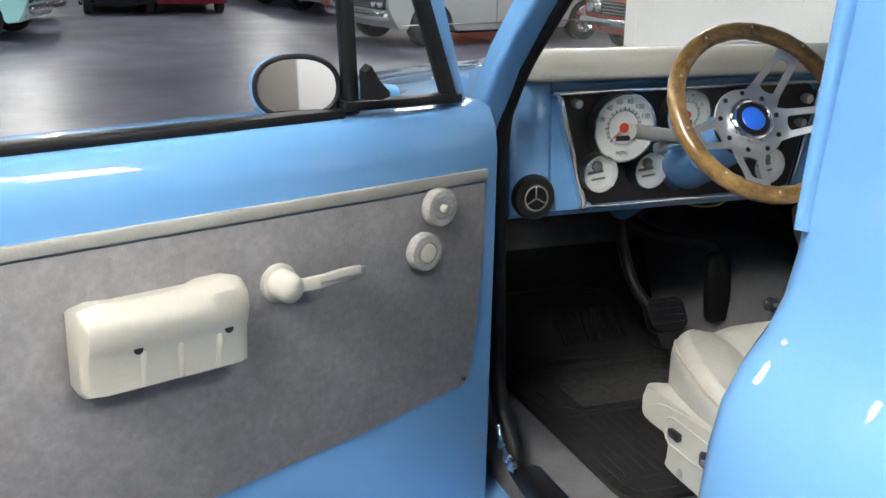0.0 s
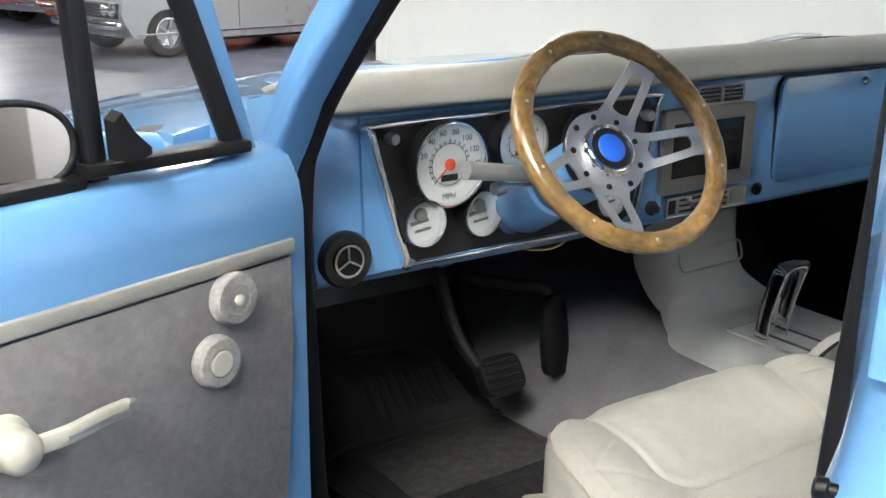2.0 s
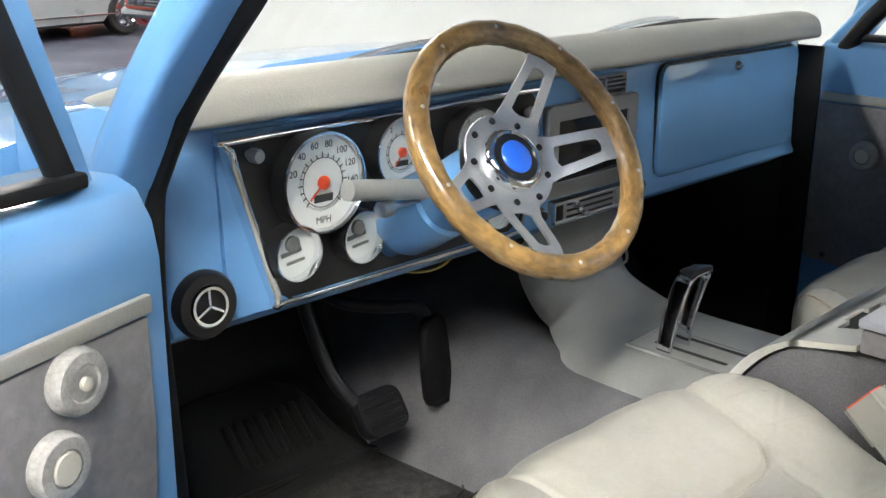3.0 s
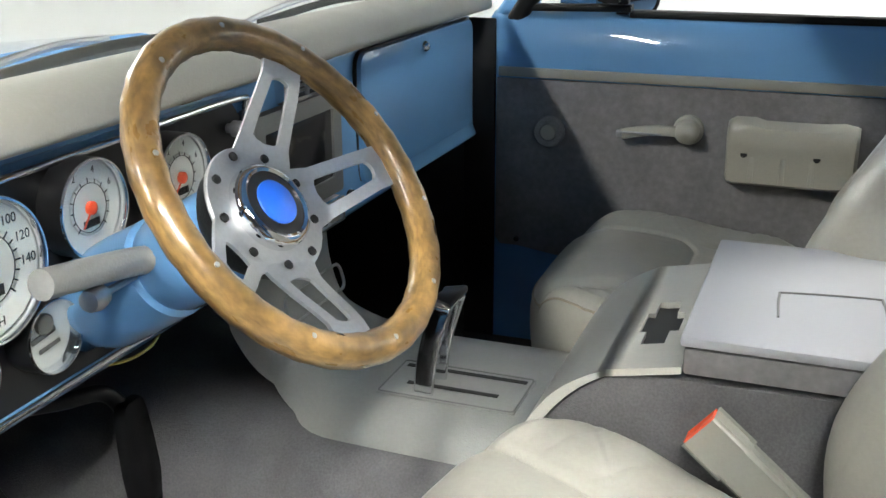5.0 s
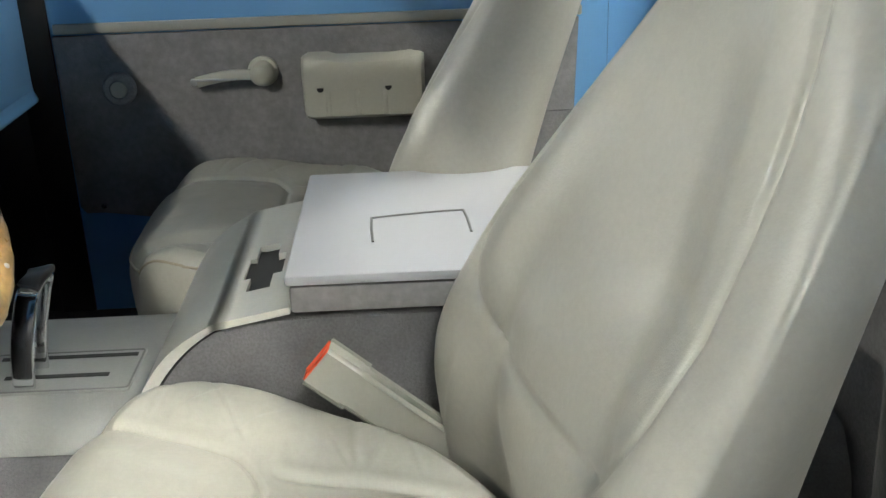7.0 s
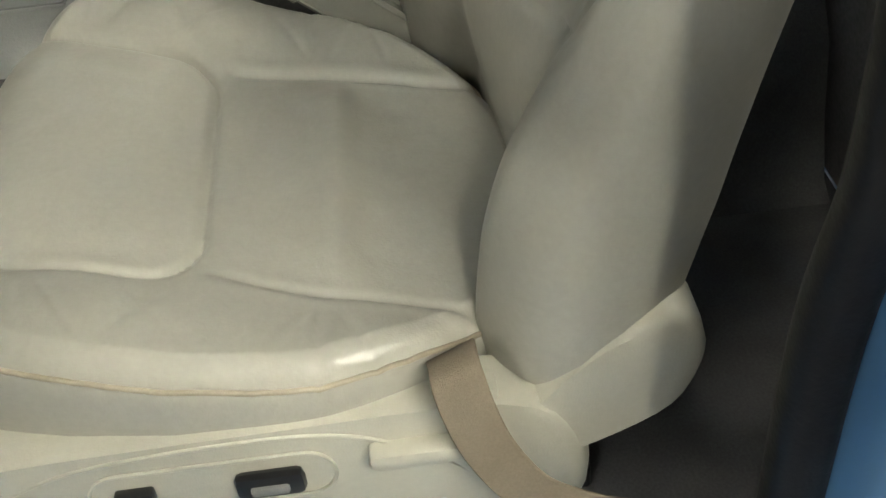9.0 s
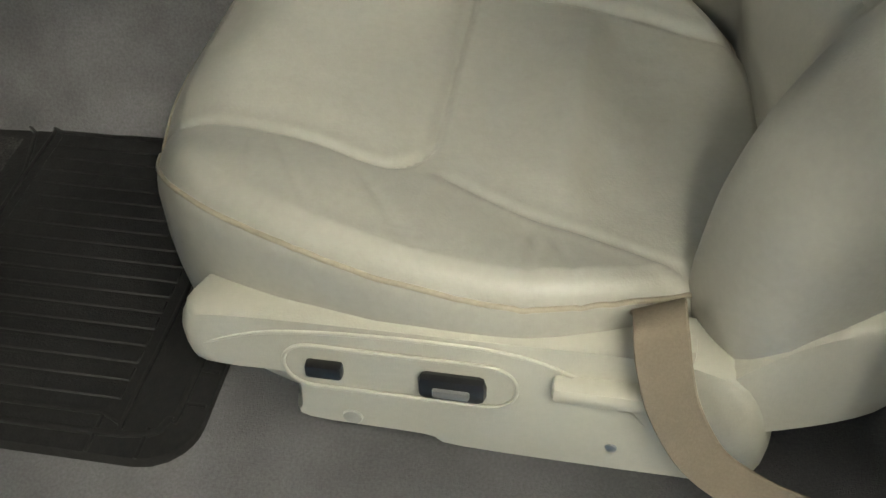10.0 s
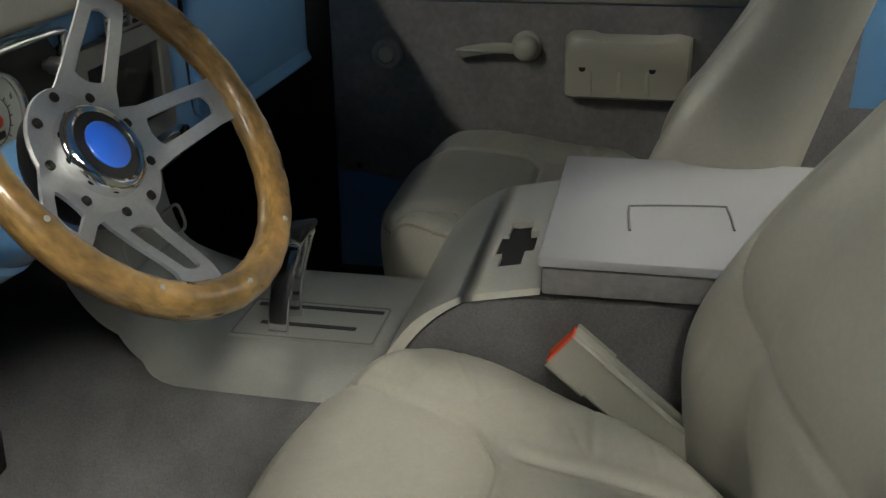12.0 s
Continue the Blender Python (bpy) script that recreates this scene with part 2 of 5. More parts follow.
# Unseen fittings added over the hall; the last brightens the open door and seat.
for gx, gy in ((-1.8, 12), (-1.8, 20), (-1.8, 30), (-6.8, 11), (-6.8, 19), (-6.8, 29), (-3.5, -3.4)):
    ceiling_light(gx, gy)
# Unseen fittings added to match the cab's shading; the last two brighten walls.
for gx, gy in ((-5.25, 2.25), (-4.5, -1.5), (-4.5, -3.0), (2.25, -5.25), (0.75, -4.5), (3.0, 6.5), (2.6, -20.8)):
    ceiling_light(gx, gy, False)
for gx in (5, 12, 20):
    for gy in (11, 19, 30):
        ceiling_light(gx, gy)

# ---- the truck's cab shell ----
cab = thing("truck_cab", "blue painted pickup truck cab with its door open", "truck")
# Floor, firewall and tunnel.
part("floor_pan", box(bmesh.new(), (-0.80, -1.17, 0.53), (0.80, 0.30, 0.575), 0.01), CARPET, cab, "grey carpeted floor")
# Passenger half: the footwell's shade is put into a darker carpet colour.
for x0, x1, material, words in ((-0.80, 0.17, CARPET, "grey carpeted firewall and toe board"), (0.172, 0.80, DARKCARPET, "carpeted firewall and toe board, darkened for footwell shade")):
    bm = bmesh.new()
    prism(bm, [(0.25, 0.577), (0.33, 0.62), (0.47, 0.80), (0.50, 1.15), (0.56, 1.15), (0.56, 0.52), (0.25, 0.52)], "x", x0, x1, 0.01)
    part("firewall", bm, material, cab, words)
# Dark colour again stands in for shade in the passenger footwell.
part("passenger_carpet", box(bmesh.new(), (0.26, -0.36, 0.576), (0.76, 0.26, 0.584), 0.004), DARKCARPET, cab, "floor carpet, darkened for footwell shade")
bm = bmesh.new()
rings = []
for i in range(15):
    y = 0.50 - 1.65 * i / 14
    top = 0.795 + 0.09 * step(-0.05, 0.45, y)
    w = 0.19 + 0.035 * step(-0.2, 0.4, y)
    rings.append([(-w - 0.06, y, 0.56), (-w - 0.01, y, 0.59), (-w * 0.9, y, 0.66), (-w * 0.78, y, top - 0.05), (-w * 0.6, y, top - 0.01), (-w * 0.3, y, top), (w * 0.3, y, top), (w * 0.6, y, top - 0.01), (w * 0.78, y, top - 0.05), (w * 0.9, y, 0.66), (w + 0.01, y, 0.59), (w + 0.06, y, 0.56)])
loft(bm, rings, closed=True)
part("transmission_tunnel", bm, CARPET, cab, "grey carpeted transmission tunnel", 60)
for s in (-1, 1):
    # Rocker with the bright sill plate.
    part("rocker", box(bmesh.new(), (s * 0.77, -0.93, 0.34), (s * 0.97, 0.06, 0.55), 0.02), BLUE, cab)
    # The passenger kick panel is blacker, to hold the footwell shade.
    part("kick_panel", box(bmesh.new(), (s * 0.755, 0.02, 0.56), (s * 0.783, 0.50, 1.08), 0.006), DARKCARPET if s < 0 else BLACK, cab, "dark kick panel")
    # Windscreen pillar.
    bm = bmesh.new()
    prism(bm, [(0.05, 1.14), (0.0, 1.20), (-0.04, 1.258), (-0.10, 1.327), (-0.157, 1.392), (-0.27, 1.52), (-0.39, 1.66), (-0.475, 1.66), (-0.358, 1.53), (-0.238, 1.40), (-0.172, 1.33), (-0.124, 1.28), (-0.068, 1.20), (-0.04, 1.14)], "x", s * 0.785, s * 0.835, 0.010, 3)
    for v in bm.verts:
        v.co.x -= s * 0.05 * step(1.3, 1.66, v.co.z)
    part("windscreen_pillar", bm, BLUE, cab)
    # Front door post below the pillar.
    bm = bmesh.new()
    prism(bm, [(s * 0.785, -0.03), (s * 0.845, -0.02), (s * 0.86, 0.02), (s * 0.86, 0.12), (s * 0.785, 0.12)], "z", 0.40, 1.165, 0.012)
    part("hinge_post", bm, BLUE, cab)
    # Rear corner of the cab behind the door opening.
    prof = [(0.40, 0.955), (0.60, 0.985), (0.85, 0.992), (1.0, 0.989), (1.06, 0.983), (1.10, 0.974), (1.13, 0.958), (1.16, 0.935), (1.19, 0.920), (1.23, 0.911), (1.30, 0.905), (1.44, 0.888), (1.58, 0.86), (1.66, 0.82)]
    rings = []
    for z, x in prof:
        rings.append([(s * 0.795, -0.868, z), (s * 0.822, -0.872, z), (s * (x - 0.050), -0.900, z), (s * (x - 0.030), -0.914, z), (s * (x - 0.012), -0.931, z), (s * (x - 0.003), -0.95, z), (s * x, -0.975, z), (s * (x + 0.004), -1.06, z), (s * (x - 0.01), -1.18, z), (s * (x - 0.09), -1.24, z), (s * 0.80, -1.24, z)])
    part("rear_corner_panel", loft(bmesh.new(), rings), BLUE, cab, "", 60)
    # Black door seal round the opening.
    seal = smooth_path([(s * 0.80, -0.848, 0.68), (s * 0.79, -0.79, 0.578), (s * 0.787, -0.22, 0.592), (s * 0.787, -0.145, 0.635), (s * 0.787, -0.080, 0.70), (s * 0.787, -0.062, 0.80), (s * 0.787, -0.050, 0.95), (s * 0.787, -0.041, 1.06), (s * 0.786, -0.050, 1.18), (s * 0.784, -0.072, 1.23), (s * 0.782, -0.125, 1.30), (s * 0.776, -0.220, 1.395), (s * 0.76, -0.355, 1.535), (s * 0.74, -0.45, 1.62), (s * 0.74, -0.75, 1.635), (s * 0.765, -0.85, 1.55), (s * 0.80, -0.862, 1.15), (s * 0.80, -0.853, 1.0)], 6, True)
    bm = bmesh.new()
    sweep(bm, seal, rounded(0.034, 0.026, 0.011, 4), True, (1, 0, 0))
    part("door_seal", bm, RUBBER, cab, "black rubber door seal")
    bm = bmesh.new()
    lip = smooth_path([(s * 0.897, -0.942, 1.252), (s * 0.893, -0.940, 1.29), (s * 0.884, -0.938, 1.38), (s * 0.873, -0.936, 1.48), (s * 0.855, -0.93, 1.58)], 5)
    sweep(bm, lip, rounded(0.016, 0.030, 0.006, 3), up=(1, 0, 0))
    part("drip_lip", bm, BLUE, cab)
    part("door_striker", lathe(bmesh.new(), [(0.0045, -0.03), (0.0045, 0.005), (0.0068, 0.006), (0.0068, 0.012), (0.005, 0.014), (0, 0.014)], facing((s * 0.906, -0.926, 1.178), (s * 0.45, 0.9, 0)), 14), RUBBER, cab, "black rubber buffer")
    part("rear_side_trim", box(bmesh.new(), (s * 0.740, -1.175, 0.575), (s * 0.790, -0.875, 1.21 if s < 0 else 0.95), 0.008), TRIMGREY, cab, "grey rear side trim")
    if s < 0:
        part("trim_button", lathe(bmesh.new(), [(0.006, 0), (0.005, 0.002), (0, 0.003)], facing((-0.740, -0.884, 1.043), (1, 0, 0)), 14), PLASTIC, cab, "pale trim button")
    part("sill_plate", box(bmesh.new(), (s * 0.739, -0.78, 0.576), (s * 0.782, -0.150, 0.592), 0.004), BLACK, cab, "black sill scuff plate")
    rim = [(s * 0.7605 + a, -0.465 + b, 0.593) for a, b in rounded(0.037, 0.622, 0.012, 4)]
    part("sill_trim", sweep(bmesh.new(), rim, rounded(0.004, 0.003, 0.001, 2), True, (0, 0, 1)), CHROME, cab, "chrome frame of the scuff plate")
    part("sill_screw", lathe(bmesh.new(), [(0.006, 0), (0.005, 0.003), (0, 0.004)], facing((s * 0.7605, -0.175, 0.592), (0, 0, 1)), 14), CHROME, cab, "chrome screw")
    if s < 0:
        strip = smooth_path([(-0.803, -0.116, 0.662), (-0.804, -0.130, 0.645), (-0.804, -0.150, 0.629), (-0.804, -0.172, 0.619), (-0.803, -0.194, 0.612)], 5)
        part("seal_trim", sweep(bmesh.new(), strip, rounded(0.014, 0.007, 0.003, 3), up=(1, 0, 0)), CHROME, cab, "chrome trim strip on the seal")
        for p in (strip[8], strip[13], strip[17]):
            part("trim_clip", lathe(bmesh.new(), [(0.009, -0.004), (0.009, 0.004), (0.006, 0.008), (0, 0.009)], facing(p, (-0.75, -0.3, 0.6)), 14), CHROME, cab, "chrome clip")
# Black strip that fills the gap and hides the closed door's front edge.
part("door_gap_strip", box(bmesh.new(), (0.742, -0.040, 0.585), (0.7512, 0.024, 1.228), 0.003), RUBBER, cab, "black strip beside the closed door")
bm = bmesh.new()
prism(bm, [(-0.24, 1.655), (-0.30, 1.70), (-0.70, 1.735), (-1.05, 1.72), (-1.22, 1.66), (-1.22, 1.63), (-1.04, 1.68), (-0.70, 1.70), (-0.36, 1.67)], "x", -0.80, 0.80, 0.008)
part("roof", bm, BLUE, cab)
# Rear wall of the cab with its window opening.
part("rear_wall", box(bmesh.new(), (-0.84, -1.22, 0.50), (0.84, -1.18, 1.22), 0.01), BLUE, cab)
part("rear_wall_trim", box(bmesh.new(), (-0.73, -1.178, 0.577), (0.73, -1.165, 1.03), 0.005), TRIMGREY, cab, "grey cloth covered rear wall")
for s in (-1, 1):
    part("rear_window_post", box(bmesh.new(), (s * 0.66, -1.22, 1.22), (s * 0.84, -1.18, 1.66), 0.01), BLUE, cab)
bm = bmesh.new()
sweep(bm, [(a, -1.178, b + 1.43) for a, b in rounded(1.34, 0.42, 0.07)], rounded(0.02, 0.02, 0.006, 2), True, (0, 1, 0))
part("rear_window_seal", bm, RUBBER, cab)
# Cowl, bonnet and wings.
bm = bmesh.new()
prism(bm, [(0.18, 1.215), (0.42, 1.215), (0.42, 1.10), (0.18, 1.10)], "x", -0.72, 0.72, 0.01)
part("cowl", bm, BLUE, cab)
def bonnet_z(x, y):
    fall = 0.15 * ((y - 0.42) / 1.2) ** 1.2 + 0.10 * step(1.45, 1.66, y)
    bulge = 0.020 * (1 - step(0.30, 0.39, abs(x))) * (1 - step(0.7, 1.5, y))
    return 1.224 - fall - 0.070 * abs(x / 0.78) ** 2.2 + bulge


bm = bmesh.new()
rings = []
for i in range(25):
    y = 0.42 + 1.24 * i / 24
    xs = [-0.78 + 1.56 * j / 32 for j in range(33)]
    rings.append([(x, y, bonnet_z(x, y)) for x in xs] + [(0.78, y, 0.90), (-0.78, y, 0.90)])
part("bonnet", loft(bm, rings), BLUE, cab, "", 50)
part("bonnet_vent", box(bmesh.new(), (-0.30, 0.408, 1.208), (0.30, 0.416, 1.224), 0.002), BLACK, cab, "dark slot at the bonnet's rear edge")
for s in (-1, 1):
    rings = []
    for i in range(17):
        y = 0.045 + 1.655 * i / 16
        top = bonnet_z(0.78, max(0.42, y)) - 0.012
        rings.append([(s * 0.785, y, 0.5), (s * 0.785, y, top), (s * 0.84, y, top - 0.004), (s * 0.90, y, top - 0.03), (s * 0.95, y, top - 0.085), (s * 0.98, y, top - 0.17), (s * 0.985, y, 0.80), (s * 0.98, y, 0.42)])
    part("front_wing", loft(bmesh.new(), rings), BLUE, cab, "", 50)
bm = bmesh.new()
rings = []
for i in range(9):
    z = 1.20 + 0.45 * i / 8
    edge = 0.0 - 0.39 * (z - 1.20) / 0.46
    rings.append([(0.775 * q * (1 - 0.06 * i / 8), edge + 0.23 * (1 - 0.35 * i / 8) * (1 - abs(q) ** 2.4), z + 0.015 * (1 - q * q)) for q in [-1 + 2 * j / 24 for j in range(25)]])
loft(bm, rings, cap=False, closed=False)
ob = part("windscreen", bm, GLASS, cab, "clear glass windscreen", 0)
ob.visible_shadow = False

# ---- dashboard ----
dash = thing("dashboard", "blue painted metal dashboard with white dial gauges", "dashboard")
bm = bmesh.new()
prof = [(0.03, 0.998), (0.0, 1.0), (-0.012, 1.012), (-0.004, 1.03), (0.004, 1.235), (0.02, 1.252), (0.12, 1.256), (0.20, 1.24), (0.20, 1.0)]
prism(bm, prof, "x", -0.748, -0.670, 0.004)
prism(bm, prof, "x", -0.100, 0.722, 0.004)
prism(bm, [(0.03, 0.998), (0.0, 1.0), (-0.012, 1.012), (0.034, 1.0125), (0.034, 1.230), (0.0038, 1.2305), (0.004, 1.235), (0.02, 1.252), (0.12, 1.256), (0.20, 1.24), (0.20, 1.0)], "x", -0.670, -0.100)
part("dash_panel", bm, BLUE, dash)
bm = bmesh.new()
sec = smooth_path([(0, -0.028, 1.245), (0, -0.034, 1.262), (0, -0.020, 1.286), (0, 0.03, 1.294), (0, 0.16, 1.266), (0, 0.19, 1.25), (0, 0.03, 1.248)], 4, True)
loft(bm, [[(x, p.y * k + (1 - k) * 0.07, 1.262 + (p.z - 1.262) * k) for p in sec] for x, k in ((-0.735, 0.7), (-0.73, 0.9), (-0.715, 1.0), (0.0, 1.0), (0.735, 1.0), (0.755, 0.9), (0.76, 0.7))])
part("dash_pad", bm, VINYL, dash, "pale grey padded dash top", 50)
# Gauge panel: black plate in a chrome surround.
PLATE = [(-0.655, 1.218), (-0.13, 1.222), (-0.115, 1.205), (-0.155, 1.03), (-0.175, 1.02), (-0.585, 1.018), (-0.605, 1.032)]
GAUGES = ((-0.541, 1.160, 0.060), (-0.411, 1.178, 0.045), (-0.268, 1.171, 0.045), (-0.584, 1.080, 0.033), (-0.481, 1.080, 0.033), (-0.222, 1.073, 0.033))


def holed(outer, holes, depth):
    """A flat sheet in the xz plane with openings; depth gives its y at each height."""
    bm = bmesh.new()
    es = []
    for loop in [outer] + list(holes):
        vs = [bm.verts.new((x, depth(z), z)) for x, z in loop]
        es += [bm.edges.new((vs[i - 1], vs[i])) for i in range(len(vs))]
    bmesh.ops.triangle_fill(bm, use_beauty=True, use_dissolve=False, edges=es)
    return bm


def thick(bm, d):
    bmesh.ops.recalc_face_normals(bm, faces=bm.faces)
    r = bmesh.ops.extrude_face_region(bm, geom=bm.faces[:])
    for v in r["geom"]:
        if isinstance(v, bmesh.types.BMVert):
            v.co.y += d
    return bm


bm = holed([(-0.6695, 1.0128), (-0.1005, 1.0128), (-0.1005, 1.230), (-0.6695, 1.230)], [PLATE], lambda z: -0.0116 + 0.0152 * step(1.012, 1.06, z))
part("gauge_recess_edge", thick(bm, 0.012), BLUE, dash, smooth=25)
bm = holed(PLATE, [], lambda z: -0.008)
part("gauge_plate", thick(bm, 0.010), BLACK, dash, "black gauge panel", 25)
bm = bmesh.new()
ring = smooth_path([(-0.655, -0.008, 1.222), (-0.40, -0.008, 1.224), (-0.125, -0.008, 1.226), (-0.11, -0.008, 1.208), (-0.13, -0.008, 1.11), (-0.15, -0.008, 1.028), (-0.17, -0.008, 1.016), (-0.40, -0.008, 1.015), (-0.59, -0.008, 1.015), (-0.607, -0.008, 1.030), (-0.635, -0.008, 1.12), (-0.663, -0.008, 1.213)], 4, True)
sweep(bm, ring, rounded(0.0075, 0.014, 0.003, 2), True, (0, 1, 0), [1.75 if p.x < -0.595 and p.z < 1.215 else 0.9 for p in ring])
part("chrome_surround", bm, CHROME, dash, "chrome gauge surround")


def words(text, m, size, material, parent, name="dial_number"):
    """Raised lettering in the built-in font, centred on m."""
    cu = bpy.data.curves.new(name, "FONT")
    cu.body, cu.size, cu.align_x, cu.align_y, cu.extrude = text, size, "CENTER", "CENTER", 0.0002
    tmp = bpy.data.objects.new(name, cu)
    me = bpy.data.meshes.new_from_object(tmp)
    bpy.data.objects.remove(tmp)
    me.materials.append(material)
    me.transform(m)
    ob = new(name, me)
    ob.parent = parent
    return ob


def gauge(x, z, r, red, tilt, numbers=()):
    """A white dial at the back of a bright cup, in a black body that stands off the plate."""
    deep = 0.009 if red else 0.010
    m = facing((x, deep - 0.034, z), (0, -1, 0.0))
    back = deep - 0.028
    g = part("gauge", lathe(bmesh.new(), [(r * 1.0, -0.004), (r * 1.0, 0.0), (0.0, 0.0)], m, 48), DIAL, dash, "white gauge face")
    part("gauge_body", lathe(bmesh.new(), [(r * 1.002, back), (r * 1.046, back), (r * 1.046, deep), (r * 1.002, deep)], m, 48), BLACK, g, "black gauge body")
    wall = 0.985 if red else 0.90
    part("cup", lathe(bmesh.new(), [(r * wall, 0.0005), (r * 0.97, deep - 0.003), (r * 0.985, deep + 0.0005), (r * 1.0, deep + 0.002), (r * 1.03, deep + 0.002), (r * 1.045, deep + 0.0004), (r * 1.0, deep - 0.001), (r * 1.0, 0.0005)], m, 48), CHROME, g, "polished chrome cup")
    bm = bmesh.new()
    n = 19 if r > 0.05 else 13
    for i in range(n if red else 0):
        a = radians(225 - 270 * i / (n - 1))
        rot = m @ Matrix.Rotation(a, 4, "Z")
        long = r * (0.12 if i % 3 == 0 else 0.08)
        box(bm, (r * 0.55 - long * 0.4, -r * 0.012, 0.0034), (r * 0.55 + long * 0.6, r * 0.012, 0.0038), m=rot)
    if red:
        lathe(bm, [(r * 0.515, 0.0028), (r * 0.515, 0.0036), (r * 0.50, 0.0036), (r * 0.50, 0.0028)], m, 40)
        box(bm, (-r * 0.24, -r * 0.40, 0.0034), (r * 0.24, -r * 0.24, 0.0040), m=m)
    else:
        lathe(bm, [(r * 0.30, 0.0), (r * 0.30, 0.004), (r * 0.24, 0.005), (0, 0.005)], m @ Matrix.Translation((-r * 0.12, r * 0.36, 0)), 20)
        box(bm, (-r * 0.62, -r * 0.02, 0.0004), (r * 0.30, r * 0.14, 0.0016), m=m @ Matrix.Rotation(radians(8), 4, "Z"))
        box(bm, (-r * 0.42, -r * 0.40, 0.0004), (r * 0.40, -r * 0.28, 0.0012), m=m @ Matrix.Rotation(radians(6), 4, "Z"))
    part("tick_marks", bm, INK_SHADE if red else PLATEGREY, g, smooth=0)
    if red:
        part("outer_ring", lathe(bmesh.new(), [(r * 0.97, 0.0006), (r * 0.95, 0.0026), (r * 0.60, 0.0026), (r * 0.58, 0.0006)], m, 48), DIAL, g)
        part("inner_dial", lathe(bmesh.new(), [(r * 0.56, 0.0006), (r * 0.55, 0.003), (0, 0.003)], m, 40), DIAL, g)
        bm = bmesh.new()
        rot = m @ Matrix.Rotation(radians(tilt), 4, "Z")
        box(bm, (-r * 0.1, -r * 0.02, 0.0055), (r * 0.48, r * 0.02, 0.0062), m=rot)
        lathe(bm, [(r * 0.14, 0.003), (r * 0.14, 0.007), (r * 0.10, 0.0085), (0, 0.009)], m, 24)
        part("needle", bm, RED, g, "orange-red needle")
    for text, ang in numbers:
        p = Vector((r * 0.78 * math.cos(radians(ang)), r * 0.78 * math.sin(radians(ang)), 0.0029))
        words(text, m @ Matrix.Translation(p), r * 0.20, INK_SHADE, g)
    ob = part("cover_glass", lathe(bmesh.new(), [(r * 0.955, deep - 0.003), (r * 0.5, deep - 0.002), (0, deep - 0.0017)], m, 32), GLASS, g)
    ob.visible_shadow = False
    return g


DIALS = ((True, 221, (("20", 160), ("40", 131), ("60", 104), ("80", 77), ("100", 50), ("120", 23), ("140", -4), ("MPH", -90))),
         (True, 230, (("2", 120), ("4", 75), ("6", 30))), (True, 225, (("2", 120), ("4", 75), ("6", 30))),
         (False, 170, ()), (False, 170, ()), (False, 170, ()))
for (x, z, r), (red, tilt, numbers) in zip(GAUGES, DIALS):
    gauge(x, z, r, red, tilt, numbers)

# Knobs, vents, radio and glove box.
for x, z, r in ((-0.633, 1.205, 0.0085), (-0.142, 1.196, 0.0095), (-0.150, 1.150, 0.0085)):
    part("dash_knob", lathe(bmesh.new(), [(r * 0.6, 0), (r * 0.6, 0.008), (r, 0.010), (r, 0.022), (r * 0.8, 0.025), (0, 0.025)], facing((x, -0.006, z), (0, -1, 0)), 20), STEEL, dash, "grey push knob")
vm = facing((-0.703, -0.006, 1.040), (0, -1, 0.05))
vb = part("air_vent", lathe(bmesh.new(), [(0.040, -0.01), (0.041, 0.006), (0.037, 0.013), (0.026, 0.014), (0.023, 0.008), (0.0, 0.008)], vm, 36), BLACK, dash, "round black air vent")
part("vent_ring", lathe(bmesh.new(), [(0.0235, 0.012), (0.0235, 0.017), (0.020, 0.017), (0.020, 0.012)], vm, 36), CHROME, vb, "chrome ring")
bm = bmesh.new()
for a in (90, 210, 330):
    box(bm, (0.0, -0.0022, 0.012), (0.0205, 0.0022, 0.016), 0.001, 1, vm @ Matrix.Rotation(radians(a), 4, "Z"))
part("vent_vane", bm, CHROME, vb, "chrome vanes")


def panel_frame(bm, x0, x1, z0, z1, w, y0, y1, r=0.006):
    out = [(a + (x0 + x1) / 2, b + (z0 + z1) / 2) for a, b in rounded(x1 - x0, z1 - z0, r, 3)]
    inn = [(a + (x0 + x1) / 2, b + (z0 + z1) / 2) for a, b in rounded(x1 - x0 - 2 * w, z1 - z0 - 2 * w, max(0.002, r - w), 3)]
    rings = [[(a, y1, b) for a, b in out], [(a, y0, b) for a, b in out], [(a, y0, b) for a, b in inn], [(a, y1, b) for a, b in inn]]
    fresh = bmesh.new()
    loft(fresh, rings + [rings[0]], cap=False)
    bmesh.ops.remove_doubles(fresh, verts=fresh.verts, dist=1e-6)
    return join(bm, fresh)


av = part("centre_vent", panel_frame(bmesh.new(), -0.012, 0.106, 1.198, 1.232, 0.004, -0.010, 0.004, 0.003), CHROME, dash, "chrome framed air vent")
part("vent_back", box(bmesh.new(), (-0.008, -0.001, 1.202), (0.102, 0.0035, 1.228)), BLACK, av)
for i in range(3):
    part("vent_slat", box(bmesh.new(), (-0.008, -0.009, 1.2075 + 0.007 * i), (0.102, -0.001, 1.2088 + 0.007 * i)), STEEL, av)
part("vent_tab", box(bmesh.new(), (0.045, -0.013, 1.203), (0.050, -0.008, 1.227), 0.001), STEEL, av)
rd = part("radio_frame", panel_frame(bmesh.new(), -0.090, 0.140, 1.052, 1.196, 0.024, -0.012, 0.003, 0.006), PLATEGREY, dash, "dark grey radio surround")
part("radio_screen", box(bmesh.new(), (-0.068, -0.008, 1.074), (0.118, 0.002, 1.174), 0.002), SCREEN, rd, "dark radio screen")
